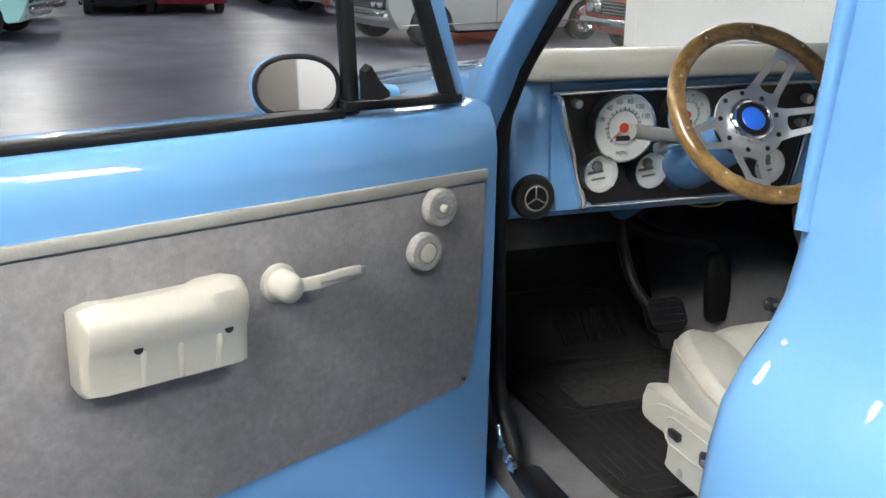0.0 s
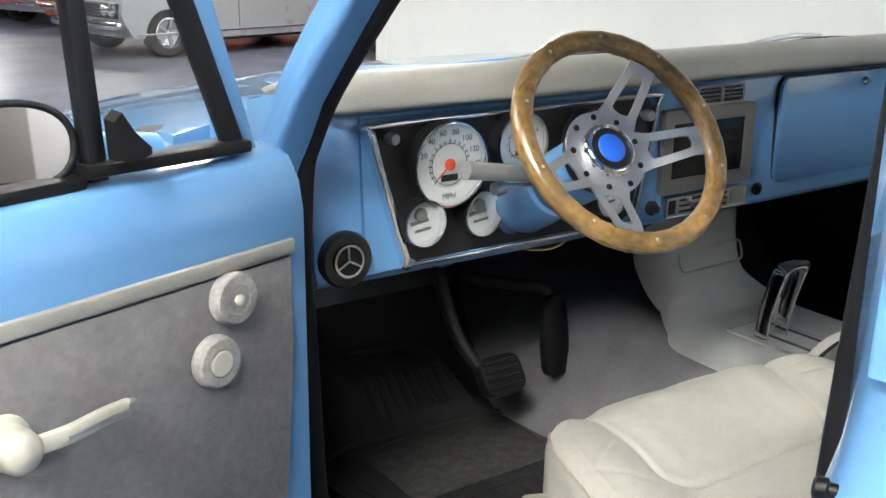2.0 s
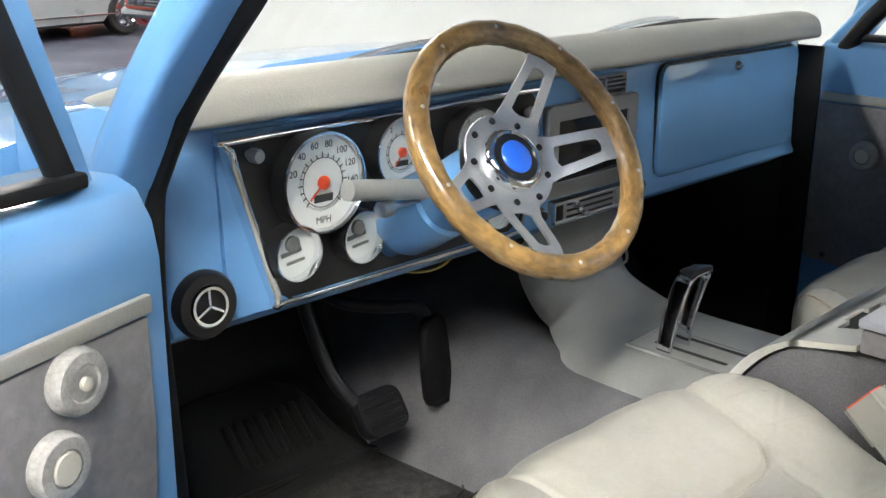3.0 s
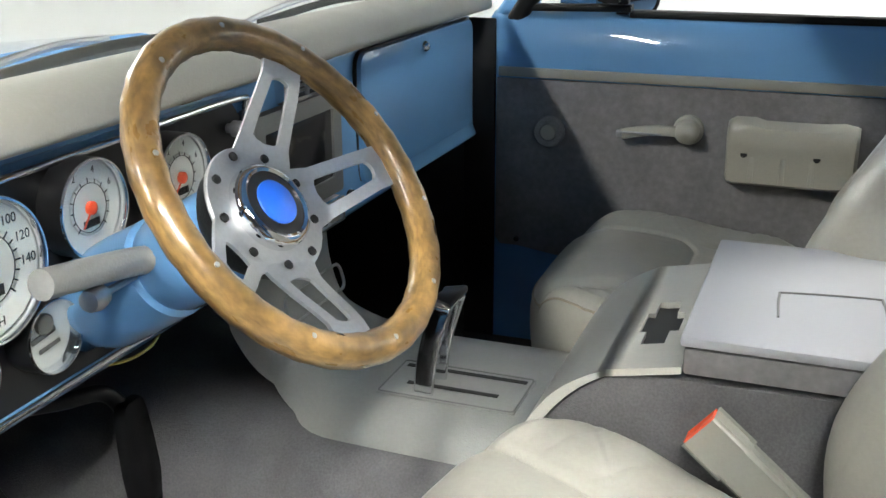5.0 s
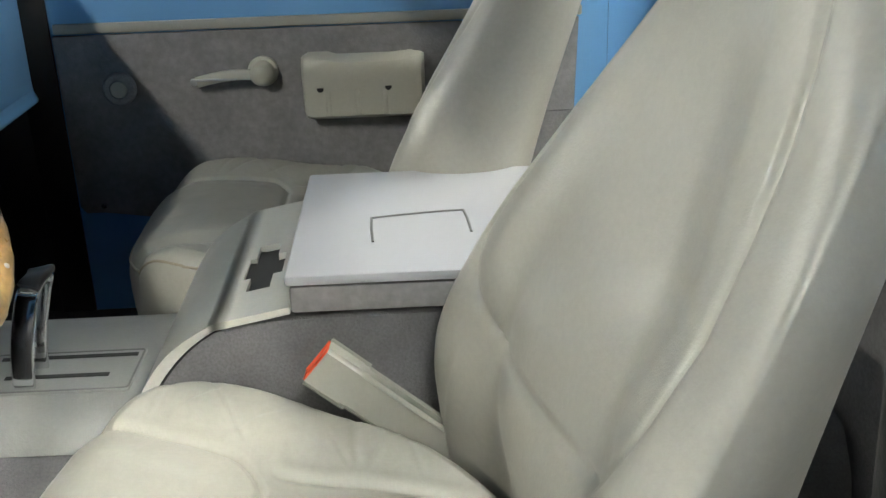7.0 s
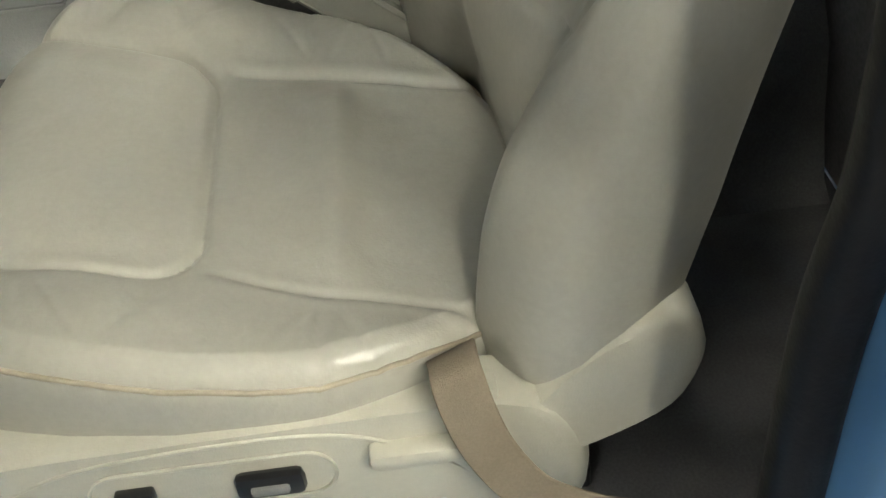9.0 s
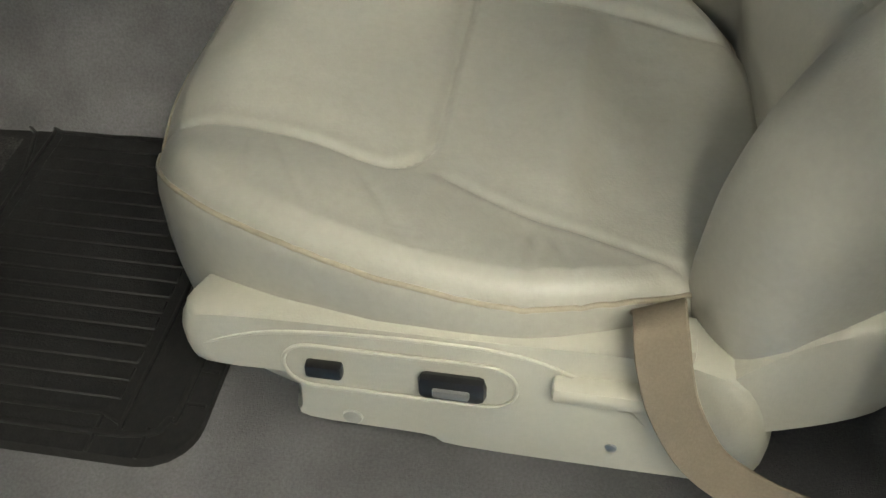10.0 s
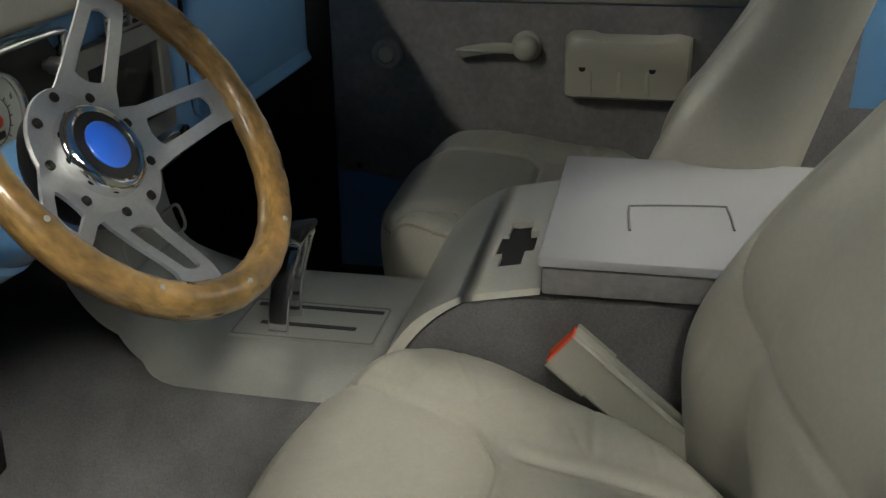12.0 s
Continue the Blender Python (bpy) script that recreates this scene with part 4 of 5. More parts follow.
FRONT = (-0.716, -0.701, -0.691, -0.681, -0.674, -0.661, -0.674, -0.730, -0.802, -0.872, -0.918, -0.955)
REAR = (-0.80, -0.82, -0.835, -0.845, -0.858, -0.885, -0.90, -0.93, -0.965, -1.00, -1.02, -1.01)
HALF = (0.20, 0.235, 0.252, 0.266, 0.275, 0.277, 0.270, 0.252, 0.226, 0.190, 0.152, 0.10)


def eased(z, values, spread):
    return sum(float(np.interp(z + spread * k / 3, ZS, values)) for k in range(-3, 4)) / 7


def backrest(bm):
    """Backrest about x = 0: hollow middle between forward side rolls, leaning back; the outer roll sits further back."""
    rings, n, levels = [], 150, 130
    for j in range(levels + 1):
        z = 0.768 + 0.632 * (j / levels) ** 1.15
        f, r, w = eased(z, FRONT, 0.03), eased(z, REAR, 0.03), eased(z, HALF, 0.008)
        hollow = float(np.interp(z, (0.77, 0.86, 0.95, 1.05, 1.15, 1.28, 1.36), (0.060, 0.078, 0.074, 0.064, 0.048, 0.026, 0.012)))
        back = float(np.interp(z, (0.80, 0.85, 0.95, 1.04, 1.14, 1.25, 1.38), (0.010, 0.020, 0.046, 0.072, 0.078, 0.050, 0.0)))
        crest = w - 0.050
        half = 0.185 * min(1.0, w / 0.255)
        ring = []
        for i in range(n + 1):
            q = -1 + 2 * i / n
            x = abs(q) * w
            e = max(0.0, 1 - abs(q) ** 5) ** 0.5
            y = f - hollow * (1 - step(crest - 0.125, crest, x)) - back * step(-0.35, 0.85, -q)
            # Stitched middle panel, rounded below.
            a, b = x - half + 0.10, 1.10 - z
            d = math.hypot(max(a, 0), max(b, 0)) + min(max(a, b), 0) - 0.10
            y += 0.009 * step(0.0, 0.05, -d) - 0.0050 * math.exp(-(d / 0.0048) ** 2)
            low = x - 0.205 + 0.35 * (z - 0.86)
            if z < 1.0:
                y -= 0.0028 * math.exp(-(low / 0.004) ** 2) * (1 - step(0.94, 1.0, z))
            y += 0.0012 * noise.noise(Vector((q * 1.2, z * 4, 5)))
            ring.append((q * w, (f + r) / 2 + (max(y, r + 0.03) - (f + r) / 2) * e, z))
        for i in range(n - 1, 0, -1):
            q = -1 + 2 * i / n
            e = max(0.0, 1 - abs(q) ** 5) ** 0.5
            ring.append((q * w, (f + r) / 2 + (r - (f + r) / 2) * e, z))
        rings.append(ring)
    return loft(bm, rings)


def seat(xc, yo, s, label):
    """s = -1: outer side to the left."""
    st = thing("bucket_seat", label, "seat", pose(xc, yo, 0), "front seats")

    def P(name, bm, material, label="", smooth=50, parent=st):
        if s > 0:
            flip_x(bm)
        return part(name, bm, material, parent, label, smooth)

    bm = bmesh.new()
    line = cushion(bm)
    cu = P("cushion", bm, LEATHER, "stitched grey-beige leather cushion")
    P("piping", sweep(bmesh.new(), line, circle(0.0021, 8), True), PIPING, "yellowed leather piping", 50, cu)
    P("backrest", backrest(bmesh.new()), LEATHER, "stitched grey-beige leather backrest")
    bm = bmesh.new()
    out = rounded(0.27, 0.17, 0.06, 6)
    m = facing((0, -1.02, 1.50), (0, 0.93, 0.36))
    loft(bm, [[m @ Vector((a * k, b * k, z)) for a, b in out] for k, z in ((0.6, -0.05), (0.9, -0.045), (1.0, -0.02), (1.0, 0.03), (0.92, 0.05), (0.7, 0.06))])
    P("head_rest", bm, LEATHER)
    for q in (-0.06, 0.06):
        P("head_rest_post", tube(bmesh.new(), [(q, -0.97, 1.38), (q, -1.01, 1.46)], 0.006, 8), CHROME)
    P("seat_base", box(bmesh.new(), (-0.20, -0.76, 0.60), (0.20, -0.46, 0.74), 0.02), BLACK, "black seat frame")
    for q in (-0.15, 0.15):
        P("seat_rail", box(bmesh.new(), (q - 0.02, -0.80, 0.552), (q + 0.02, -0.44, 0.60), 0.004), BLACK)
    # Side shield.
    bm = bmesh.new()
    prof = smooth_path([(0, -0.385, 0.834), (0, -0.361, 0.823), (0, -0.356, 0.800), (0, -0.366, 0.780), (0, -0.43, 0.777), (0, -0.436, 0.745), (0, -0.440, 0.726), (0, -0.53, 0.722), (0, -0.56, 0.712), (0, -0.72, 0.709), (0, -0.77, 0.715), (0, -0.77, 0.79), (0, -0.72, 0.836), (0, -0.55, 0.838)], 4, True)
    rings = [[(x, -0.57 + (p.y + 0.57) * k, 0.78 + (p.z - 0.78) * k) for p in prof] for x, k in ((-0.235, 0.95), (-0.256, 0.985), (-0.266, 0.995), (-0.273, 0.985), (-0.280, 0.955), (-0.2805, 0.90))]
    P("side_shield", loft(bm, rings), PLASTIC, "beige plastic side shield")
    bm = bmesh.new()
    edge = [(-0.282, a - 0.516, b + 0.791) for a, b in rounded(0.165, 0.044, 0.021, 6)]
    sweep(bm, edge, circle(0.0015, 8), True, (1, 0, 0))
    P("switch_surround", bm, PLASTIC)
    bm = bmesh.new()
    tube(bm, smooth_path([(-0.279, -0.375, 0.800), (-0.281, -0.43, 0.822), (-0.281, -0.52, 0.830), (-0.281, -0.60, 0.826), (-0.281, -0.655, 0.80), (-0.279, -0.69, 0.765)], 5), 0.0016, 8)
    P("shield_crease", bm, PLASTIC)
    P("seat_switch", box(bmesh.new(), (-0.279, -0.477, 0.785), (-0.289, -0.450, 0.798), 0.003), BLACK, "black seat switch", 40)
    P("seat_switch", box(bmesh.new(), (-0.279, -0.578, 0.778), (-0.290, -0.530, 0.801), 0.007), BLACK, "black seat switch", 40)
    P("switch_key", box(bmesh.new(), (-0.288, -0.567, 0.7855), (-0.293, -0.541, 0.7935), 0.002), PLATEGREY, "", 40)
    P("recline_lever", box(bmesh.new(), (-0.276, -0.705, 0.797), (-0.295, -0.622, 0.813), 0.005), PLASTIC, "cream recline lever", 40)
    P("shield_screw", lathe(bmesh.new(), [(0.0045, 0), (0.004, 0.002), (0, 0.003)], facing((-0.280, -0.667, 0.738), (-1, 0, 0)), 14), STEEL)
    P("shield_plug", lathe(bmesh.new(), [(0.008, 0), (0.007, 0.002), (0, 0.003)], facing((-0.280, -0.479, 0.736), (-1, 0, 0)), 14), VINYL)
    bm = bmesh.new()
    prof = smooth_path([(0, -0.737, 0.772), (0, -0.717, 0.790), (0, -0.724, 0.812), (0, -0.754, 0.848), (0, -0.787, 0.876), (0, -0.826, 0.890), (0, -0.850, 0.862), (0, -0.834, 0.808), (0, -0.767, 0.770)], 5, True)
    loft(bm, [[(x, -0.78 + (p.y + 0.78) * k, 0.815 + (p.z - 0.815) * k) for p in prof] for x, k in ((-0.228, 1.0), (-0.258, 1.0), (-0.271, 0.98), (-0.277, 0.90), (-0.278, 0.7))])
    P("hinge_cover", bm, PLASTIC, "beige recliner hinge cover")
    return st


seat(-0.395, 0.0, -1, "grey-beige leather bucket seat behind the steering wheel")
seat(0.437, 0.06, 1, "grey-beige leather bucket seat beside the console")

# ---- centre console ----
con = thing("centre_console", "grey carpeted centre console with cup holder and lid", "console")
bm = bmesh.new()
arc = smooth_path([(0, -0.355, 0.80), (0, -0.372, 0.865), (0, -0.41, 0.922), (0, -0.455, 0.957), (0, -0.50, 0.968)], 5)
prof = [(p.y, p.z) for p in arc if p.y > -0.49] + [(-0.50, 0.966), (-0.90, 0.970), (-0.90, 0.62), (-0.355, 0.62)]
prism(bm, prof, "x", -0.140, 0.190, 0.004)
part("console_body", bm, CARPET, con, "grey carpet covered body", 35)
bm = bmesh.new()
front = [p for p in arc if p.y > -0.458]
xs = (-0.148, -0.080, -0.043, 0.016, 0.052, 0.197)
rings = [[(-0.148, p.y, p.z + 0.004), (0.197, p.y, p.z + 0.004)] + [(x, p.y + 0.010 * step(0.456, 0.40, -p.y), p.z + 0.012) for x in xs[::-1]] for p in front]
loft(bm, rings, cap=False)
y0, z0 = front[-1].y, front[-1].z + 0.012
flat = bmesh.new()
# A plate with a cross-shaped cut-out.
ys = (y0, -0.472, -0.480, -0.506, -0.516, -0.5345)
vs = [[flat.verts.new((x, y, z0 + (0.9845 - z0) * (y0 - y) / (y0 + 0.5345))) for x in xs] for y in ys]
for q in range(5):
    for k in range(5):
        if not ((k == 2 and 1 <= q <= 3) or (q == 2 and 1 <= k <= 3)):
            flat.faces.new((vs[q][k], vs[q][k + 1], vs[q + 1][k + 1], vs[q + 1][k]))
bmesh.ops.recalc_face_normals(flat, faces=flat.faces)
r = bmesh.ops.extrude_face_region(flat, geom=flat.faces[:])
for v in r["geom"]:
    if isinstance(v, bmesh.types.BMVert):
        v.co.z -= 0.0080
join(bm, flat)
bmesh.ops.remove_doubles(bm, verts=bm.verts, dist=0.0004)
part("console_nose", bm, NOSE, con, "cream vinyl covered nose", 50)
part("lid_base", box(bmesh.new(), (-0.143, -0.90, 0.974), (0.193, -0.535, 1.004), 0.004), SUEDE, con)
part("lid", box(bmesh.new(), (-0.147, -0.90, 1.006), (0.197, -0.531, 1.018), 0.004), LIDGREY, con, "cool grey satin console lid")
bm = bmesh.new()
path = smooth_path([(-0.060, -0.621, 1.0185), (0.006, -0.618, 1.0185), (0.018, -0.628, 1.0185), (0.030, -0.715, 1.0185), (0.020, -0.727, 1.0185), (-0.042, -0.731, 1.0185)], 5)
tube(bm, path, 0.0015, 6)
part("lid_groove", bm, PLATEGREY, con, "dark pull-strap groove")
# Black sheet below the shallow cut-out stands in for the shade of its depth.
part("cup_hole_shade", box(bmesh.new(), (-0.092, -0.522, 0.9625), (0.067, -0.468, 0.9676)), INK_SHADE, con, "black sheet for the shaded depth of the console cut-out")

# ---- tunnel cover and shifter ----
cover = thing("tunnel_cover", "grey vinyl tunnel cover running up to the dashboard", "trim panel")
bm = bmesh.new()
arc = smooth_path([(0, 0.022, 1.0), (0, 0.018, 0.95), (0, 0.003, 0.90), (0, -0.02, 0.868), (0, -0.06, 0.845), (0, -0.12, 0.835), (0, -0.37, 0.835)], 6)
rings = []
for i, p in enumerate(arc):
    t = i / (len(arc) - 1)
    w0, w1 = float(np.interp(t, (0, 0.17, 0.33, 0.5, 0.67, 0.83, 1), (-0.070, -0.060, -0.042, -0.026, -0.048, -0.082, -0.090))), 0.165 + 0.035 * step(0.3, 0.7, t)
    rings.append([(w0 - 0.012, p.y + 0.035, p.z - 0.045), (w0 - 0.004, p.y + 0.012, p.z - 0.018), (w0 + 0.02, p.y, p.z - 0.003), (w0 + 0.05, p.y, p.z), (w1 - 0.05, p.y, p.z), (w1 - 0.02, p.y, p.z - 0.003), (w1 + 0.004, p.y + 0.012, p.z - 0.018), (w1 + 0.012, p.y + 0.035, p.z - 0.045)])
part("cover_skin", loft(bm, rings), COVERGREY, cover, "grey vinyl skin", 60)
bm = bmesh.new()
sweep(bm, [(0.074 + a, 0.0045 + 0.30 * b, 0.915 + b) for a, b in rounded(0.165, 0.036, 0.012, 4)], circle(0.0026, 6), True, (0, 1, 0))
part("cover_outline", bm, COVERGREY, cover, "stitched recess outline")
shift = thing("gear_shifter", "chrome horseshoe gear shifter in a slotted plate", "gear lever")
part("shift_plate", box(bmesh.new(), (-0.036, -0.322, 0.830), (0.066, -0.135, 0.8378), 0.001), COVERGREY, shift, "grey slotted plate")
part("plate_edge", sweep(bmesh.new(), [(0.015 + a, -0.2285 + b, 0.8378) for a, b in rounded(0.098, 0.183, 0.004, 2)], circle(0.0013, 6), True), PLATEGREY, shift)
part("slot", box(bmesh.new(), (-0.003, -0.290, 0.836), (0.005, -0.165, 0.8388)), INK_SHADE, shift)
part("slot", box(bmesh.new(), (0.047, -0.314, 0.836), (0.055, -0.145, 0.8388)), INK_SHADE, shift)
bm = bmesh.new()
sweep(bm, smooth_path([(-0.024, -0.196, 0.832), (-0.024, -0.203, 0.89), (-0.024, -0.217, 0.944), (-0.020, -0.224, 0.962), (0.000, -0.228, 0.968), (0.022, -0.224, 0.962), (0.027, -0.217, 0.944), (0.027, -0.203, 0.89), (0.027, -0.196, 0.832)], 5), rounded(0.007, 0.027, 0.003, 3), up=(0, -1, 0.2))
part("shifter_arm", bm, CHROME, shift, "chrome horseshoe arm")
part("shifter_grip", sweep(bmesh.new(), smooth_path([(-0.022, -0.2225, 0.966), (-0.012, -0.227, 0.9715), (0.002, -0.229, 0.973), (0.016, -0.227, 0.9715), (0.025, -0.2225, 0.966)], 5), rounded(0.009, 0.031, 0.004, 3), up=(0, -1, 0.2)), BLACK, shift, "black grip")

# ---- pedals and mat ----
ped = thing("brake_pedal", "black brake pedal on a steel arm", "pedal")
part("pedal_arm", tube(bmesh.new(), smooth_path([(-0.37, 0.26, 0.99), (-0.385, 0.22, 0.90), (-0.38, 0.17, 0.80), (-0.355, 0.13, 0.745)], 5), 0.012, 10), BLACK, ped)
pm = pose(-0.322, 0.12, 0.728, -35)
bm = bmesh.new()
loft(bm, [[pm @ Vector((a * k, y, b * k)) for a, b in rounded(0.092, 0.074, 0.022, 5)] for y, k in ((0.014, 0.9), (0.006, 1.0), (-0.008, 1.0), (-0.013, 0.94))])
part("pedal_pad", bm, RUBBER, ped, "black rubber pedal pad")
for i in range(4):
    part("pad_rib", box(bmesh.new(), (-0.036, -0.0155, -0.026 + 0.015 * i), (0.036, -0.012, -0.019 + 0.015 * i), 0.002, 1, pm), RUBBER, ped)
ped = thing("accelerator_pedal", "black hanging accelerator pedal", "pedal")
bm = bmesh.new()
blade = [[(-0.193 + w * a, 0.118 + d + 0.35 * (z - 0.78) * 0.3, z) for a, d in ((-1, 0.012), (-1, 0.004), (-0.8, -0.002), (0.8, -0.002), (1, 0.004), (1, 0.012))] for z, w in ((0.702, 0.016), (0.706, 0.025), (0.718, 0.030), (0.76, 0.032), (0.80, 0.030), (0.83, 0.027), (0.848, 0.022), (0.852, 0.014))]
part("pedal_pad", loft(bm, blade), RUBBER, ped, "long black rubber blade", 50)
part("pedal_arm", tube(bmesh.new(), smooth_path([(-0.345, 0.30, 0.92), (-0.315, 0.22, 0.885), (-0.26, 0.18, 0.872), (-0.21, 0.155, 0.865), (-0.193, 0.137, 0.83), (-0.193, 0.133, 0.79)], 5), 0.011, 10), BLACK, ped)
fm = thing("floor_mat", "dark grey ribbed rubber floor mat", "floor mat")
MAT_X0, MAT_X1, MAT_Y0 = -0.648, -0.150, -0.309


def mat_z(y):
    """Height of the mat's underside, which climbs the toe board."""
    return float(np.interp(y, (-0.4, 0.24, 0.25, 0.29, 0.33, 0.452), (0.577, 0.578, 0.579, 0.598, 0.622, 0.78)))


bm = bmesh.new()
rings = []
for y in [MAT_Y0 + v for v in (0.0, 0.001, 0.004, 0.01, 0.02, 0.034, 0.05)] + [-0.2, 0.0, 0.2, 0.24, 0.25, 0.27, 0.29, 0.31, 0.33, 0.37, 0.41, 0.452]:
    d = max(0.0, MAT_Y0 + 0.05 - y)
    cut = 0.05 - math.sqrt(max(0.0, 0.05 ** 2 - d * d))
    z = mat_z(y)
    rings.append([(MAT_X0 + cut, y, z), (MAT_X1, y, z), (MAT_X1, y, z + 0.009), (MAT_X0 + cut + 0.003, y, z + 0.009)])
part("mat_sheet", loft(bm, rings), MATRUBBER, fm)


def ridge(pts, closed=True, w=0.007, h=0.006):
    """A raised moulded line on the mat."""
    pts = smooth_path([(x, y, 0) for x, y in pts], 4, closed)
    for p in pts:
        p.z = mat_z(p.y) + 0.0095
    return part("mat_ridge", sweep(bmesh.new(), pts, rounded(w, h, 0.002, 2), closed), MATRUBBER, fm)


ridge([(-0.622, -0.24), (-0.60, -0.277), (-0.56, -0.284), (-0.175, -0.284), (-0.172, -0.20), (-0.172, 0.20), (-0.30, 0.245), (-0.62, 0.24), (-0.622, 0.0)])
ridge([(-0.602, -0.215), (-0.598, -0.236), (-0.22, -0.236), (-0.216, -0.215), (-0.216, 0.0), (-0.22, 0.008), (-0.598, 0.008), (-0.602, 0.0)], True, 0.005, 0.005)
ridge([(-0.562, 0.03), (-0.222, 0.03), (-0.222, 0.223), (-0.562, 0.223)], True, 0.005, 0.005)
ridge([(-0.62, 0.385), (-0.45, 0.388), (-0.33, 0.378), (-0.280, 0.345), (-0.262, 0.29), (-0.243, 0.252), (-0.205, 0.218), (-0.165, 0.197)], False, 0.010, 0.008)
for x0, y0, x1, y1 in ((-0.645, -0.215, -0.605, -0.215), (-0.645, -0.262, -0.612, -0.262), (-0.58, -0.306, -0.58, -0.286), (-0.54, -0.306, -0.54, -0.286)):
    ridge([(x0, y0), ((x0 + x1) / 2, (y0 + y1) / 2), (x1, y1)], False, 0.004, 0.004)
part("heel_pad", box(bmesh.new(), (-0.548, 0.040, 0.583), (-0.234, 0.213, 0.5885), 0.002), PADCLOTH, fm, "worn dark carpet heel pad")
for i in range(17):
    x = -0.585 + 0.0215 * i
    part("mat_rib", box(bmesh.new(), (x, -0.225, 0.583), (x + 0.0165, -0.005, 0.5885), 0.001, 1), MATRUBBER, fm)
for i in range(8):
    x = -0.462 + 0.022 * i
    part("mat_rib", box(bmesh.new(), (x, 0.0, -0.004), (x + 0.015, 0.085, 0.0115), 0.003, 1, Matrix.Translation((0, 0.297, 0.602)) @ Matrix.Rotation(radians(44), 4, "X")), MATRUBBER, fm)

# ---- seat belts ----
belt = thing("seat_belt", "beige woven seat belt draped over the seat hinge", "seat belt")
bm = bmesh.new()
sweep(bm, smooth_path([(-0.638, -0.684, 0.846), (-0.660, -0.684, 0.872), (-0.684, -0.685, 0.876), (-0.694, -0.691, 0.850), (-0.697, -0.703, 0.812), (-0.702, -0.727, 0.772), (-0.708, -0.760, 0.752), (-0.711, -0.800, 0.738), (-0.714, -0.850, 0.724), (-0.722, -0.92, 0.700), (-0.735, -1.02, 0.67)], 6), rounded(0.003, 0.035, 0.001, 1), up=(0.05, -0.95, 0.45))
part("webbing", bm, WEB, belt, "tan woven webbing")
part("belt_anchor", box(bmesh.new(), (-0.672, -0.712, 0.822), (-0.655, -0.690, 0.846), 0.003), PLASTIC, belt, "cream plastic anchor tab")
bk = thing("belt_buckle", "beige seat belt buckle with an orange button", "seat belt buckle")
m = look((-0.176, -0.562, 0.9355), (-0.184, -0.684, 0.836))
part("buckle_body", box(bmesh.new(), (-0.012, -0.0215, -0.046), (0.012, 0.0215, -0.004), 0.004, 3, m), VINYL, bk)
part("release_button", box(bmesh.new(), (-0.010, -0.0195, -0.006), (0.010, 0.0195, 0.0), 0.002, 2, m), RED, bk, "orange-red release button")
part("buckle_stalk", box(bmesh.new(), (-0.010, -0.0195, -0.24), (0.010, 0.0195, -0.0465), 0.004, 3, m), VINYL, bk, "beige plastic sleeve")

# ---- other cars in the showroom ----
TYRE = mat("tyre_rubber", (0.018, 0.018, 0.018), 0.7, 0, 0, 0.1, 10.0, 0.05, 80.0, 0.2, 90.0)


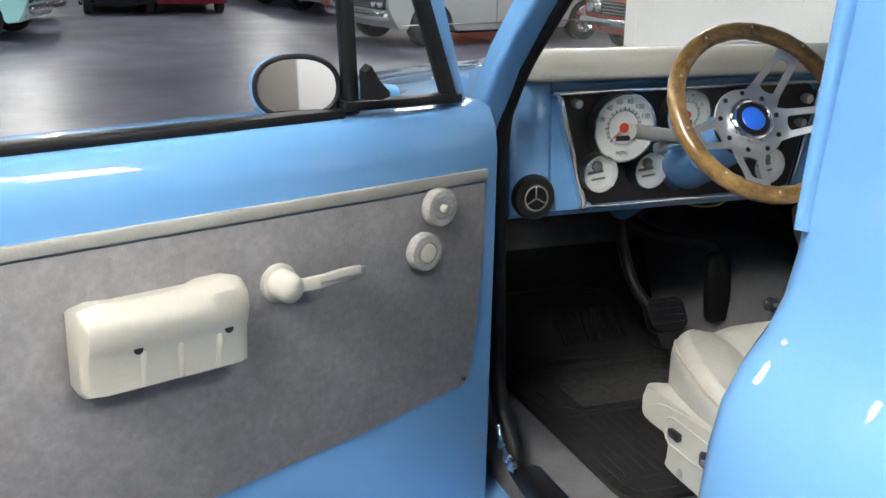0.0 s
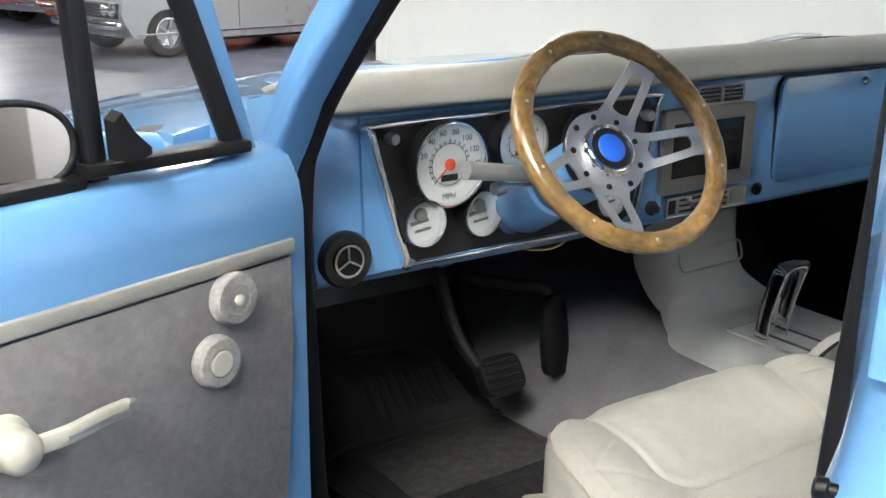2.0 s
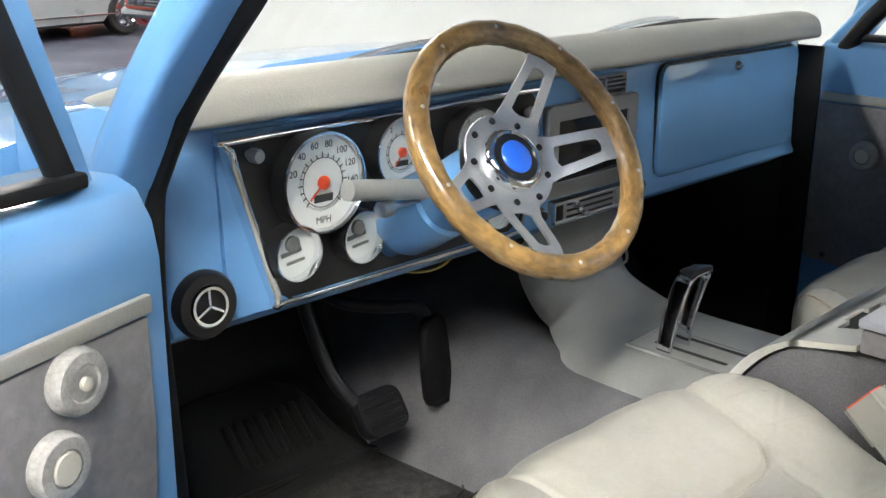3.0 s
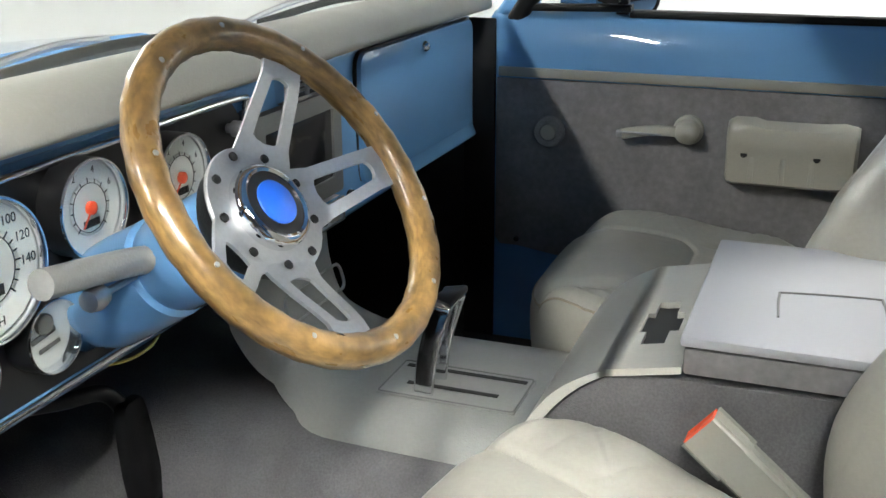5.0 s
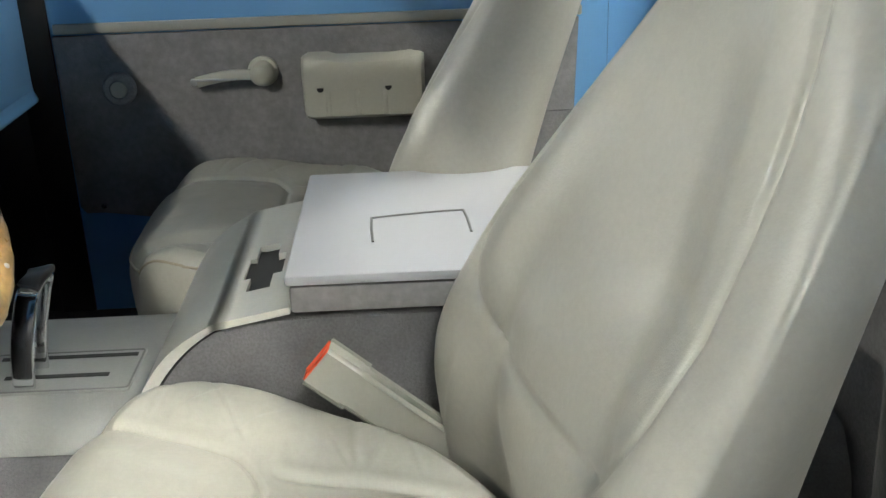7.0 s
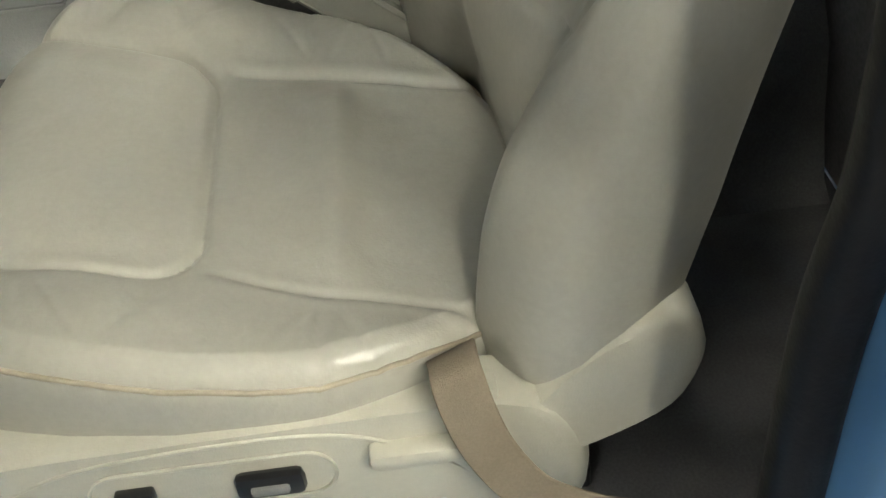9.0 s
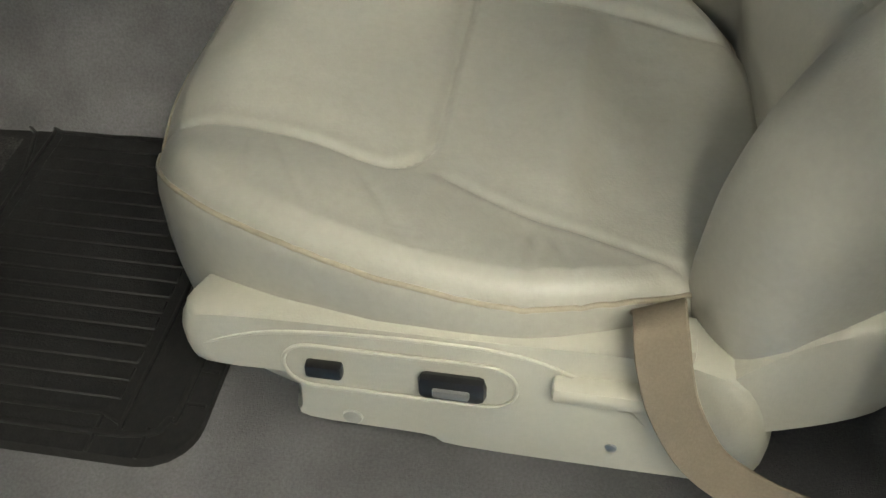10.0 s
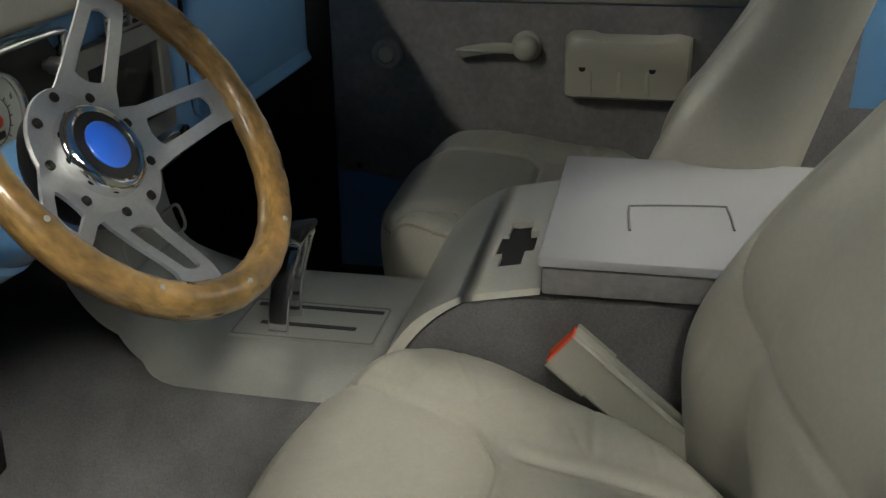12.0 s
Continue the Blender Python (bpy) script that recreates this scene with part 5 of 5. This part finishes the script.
def car(name, label, colour, m, scale=1.0, group="parked cars"):
    """A two-door coupe of the sixties, nose to -x, standing on z = 0."""
    paint = mat(name + "_paint", colour, 0.3, 0.0, 1.0, 0.03, 1.5)
    c = thing(name, label, "car", m @ Matrix.Diagonal((scale, scale, scale, 1)), group)

    def arch(cx, r, n=14):
        return [(cx - r * math.cos(math.pi * i / n), 0.30 + r * 0.98 * math.sin(math.pi * i / n)) for i in range(n + 1)]

    f, r = -1.68, 1.30
    out = [(-2.30, 0.36), (-2.25, 0.28), (f - 0.42, 0.26)] + arch(f, 0.38) + [(f + 0.45, 0.22), (r - 0.45, 0.22)] + arch(r, 0.37) + [(r + 0.45, 0.28), (2.48, 0.34), (2.56, 0.52), (2.58, 0.70), (2.54, 0.84), (2.30, 0.90), (1.75, 0.945), (1.1, 0.93), (0.4, 0.91), (-0.55, 0.905), (-1.4, 0.895), (-2.15, 0.86), (-2.38, 0.80), (-2.42, 0.62), (-2.36, 0.46)]
    bm = bmesh.new()
    rings = []
    for y, k in ((-0.93, 0.945), (-0.915, 0.985), (-0.86, 1.0), (0.86, 1.0), (0.915, 0.985), (0.93, 0.945)):
        rings.append([(x * (0.97 + 0.03 * k) if abs(x) > 2 else x, y * (1 - 0.05 * step(0.55, 0.95, z)), 0.56 + (z - 0.56) * k) for x, z in out])
    body = part("body", loft(bm, rings), paint, c, "", 35)
    part("side_moulding", box(bmesh.new(), (-2.2, -0.945, 0.325), (2.4, -0.93, 0.345), 0.004), CHROME, body)
    part("underbody", box(bmesh.new(), (-1.0, -0.60, 0.16), (2.0, 0.60, 0.5)), BLACK, c)
    bm = bmesh.new()
    rings = []
    for z, x0, x1, w in ((0.90, -0.60, 1.75, 0.80), (1.08, -0.38, 1.42, 0.74), (1.26, -0.05, 1.0, 0.66), (1.31, 0.10, 0.85, 0.60)):
        rings.append([(x0, -w, z), (x1, -w, z), (x1 + 0.05, 0, z), (x1, w, z), (x0, w, z), (x0 - 0.08, 0, z)])
    part("side_glass", loft(bm, rings[:3]), SCREEN, c, "dark windows", 30)
    part("roof", loft(bmesh.new(), [[(x, y * 1.01, z + 0.005) for x, y, z in q] for q in rings[2:]]), paint, c, "", 50)
    for side in (-1, 1):
        part("door_line", box(bmesh.new(), (-0.50, side * 0.925, 0.34), (-0.49, side * 0.932, 0.86)), BLACK, body)
        part("door_handle", box(bmesh.new(), (0.50, side * 0.905, 0.73), (0.64, side * 0.925, 0.755), 0.006), CHROME, body)
        for cx in (f, r):
            w = part("wheel", lathe(bmesh.new(), [(0.20, -0.10), (0.30, -0.105), (0.33, -0.08), (0.335, 0.0), (0.33, 0.08), (0.30, 0.105), (0.215, 0.10), (0.20, 0.05)], facing((cx, side * 0.80, 0.335), (0, side, 0)), 36), TYRE, c, "black tyre")
            bm = bmesh.new()
            wm = facing((cx, side * 0.80, 0.335), (0, side, 0))
            lathe(bm, [(0.205, 0.04), (0.215, 0.108), (0.20, 0.112), (0.17, 0.075), (0.06, 0.07), (0.05, 0.10), (0, 0.105)], wm, 36)
            for q in range(5):
                box(bm, (0.04, -0.03, 0.06), (0.185, 0.03, 0.098), 0.008, 1, wm @ Matrix.Rotation(2 * math.pi * q / 5, 4, "Z"))
            part("rim", bm, CHROME, w, "chrome wheel")
    part("front_bumper", box(bmesh.new(), (-2.50, -0.92, 0.40), (-2.40, 0.92, 0.52), 0.03), CHROME, c, "chrome bumper")
    part("rear_bumper", box(bmesh.new(), (2.56, -0.90, 0.42), (2.66, 0.90, 0.54), 0.03), CHROME, c, "chrome bumper")
    part("grille", box(bmesh.new(), (-2.435, -0.84, 0.55), (-2.39, 0.84, 0.76), 0.01), BLACK, c, "dark grille")
    for y in (-0.72, -0.52, 0.52, 0.72):
        part("headlight", lathe(bmesh.new(), [(0.085, 0), (0.085, 0.03), (0.07, 0.045), (0, 0.055)], facing((-2.42, y, 0.655), (-1, 0, 0)), 20), CHROME, c, "bright headlight")
    for i in range(4):
        part("grille_bar", box(bmesh.new(), (-2.445, -0.42, 0.58 + 0.045 * i), (-2.43, 0.42, 0.592 + 0.045 * i)), CHROME, c)
    return c


car("silver_coupe", "silver two-door coupe with chrome wheels", (0.23, 0.25, 0.265), pose(5.03, 13.53, GROUND, 0, 0, 12), 0.94)
car("red_coupe", "red coupe parked beyond the white wall", (0.42, 0.035, 0.02), pose(8.05, 11.0, GROUND, 0, 0, 5), 0.95)
car("orange_coupe", "orange-red coupe in a row of cars", (0.62, 0.10, 0.02), pose(5.50, 16.94, GROUND, 0, 0, 20), 0.9)
car("white_coupe", "pale coupe in a row of cars", (0.50, 0.51, 0.58), pose(5.10, 18.94, GROUND, 0, 0, 20), 0.9)
car("pale_coupe", "pale blue coupe in a row of cars", (0.45, 0.50, 0.62), pose(4.80, 20.94, GROUND, 0, 0, 20), 0.9)
car("grey_coupe", "grey coupe in a row of cars", (0.30, 0.34, 0.45), pose(4.50, 22.94, GROUND, 0, 0, 20), 0.9)
car("maroon_coupe", "dark red coupe in a row of cars", (0.20, 0.02, 0.03), pose(4.30, 24.94, GROUND, 0, 0, 20), 0.9)
car("black_coupe", "black coupe facing along the aisle", (0.02, 0.02, 0.024), pose(-0.05, 19.9, GROUND, 0, 0, 90), 0.68)
car("crimson_coupe", "crimson coupe facing along the aisle", (0.30, 0.02, 0.035), pose(1.22, 19.9, GROUND, 0, 0, 90), 0.68)
car("aqua_coupe", "pale aqua coupe at the side of the aisle", (0.22, 0.45, 0.48), pose(-3.55, 15.3, GROUND, 0, 0, 165), 0.95)
car("green_coupe", "dark green coupe at the side of the aisle", (0.03, 0.07, 0.06), pose(-3.5, 18.0, GROUND, 0, 0, 170), 0.95)
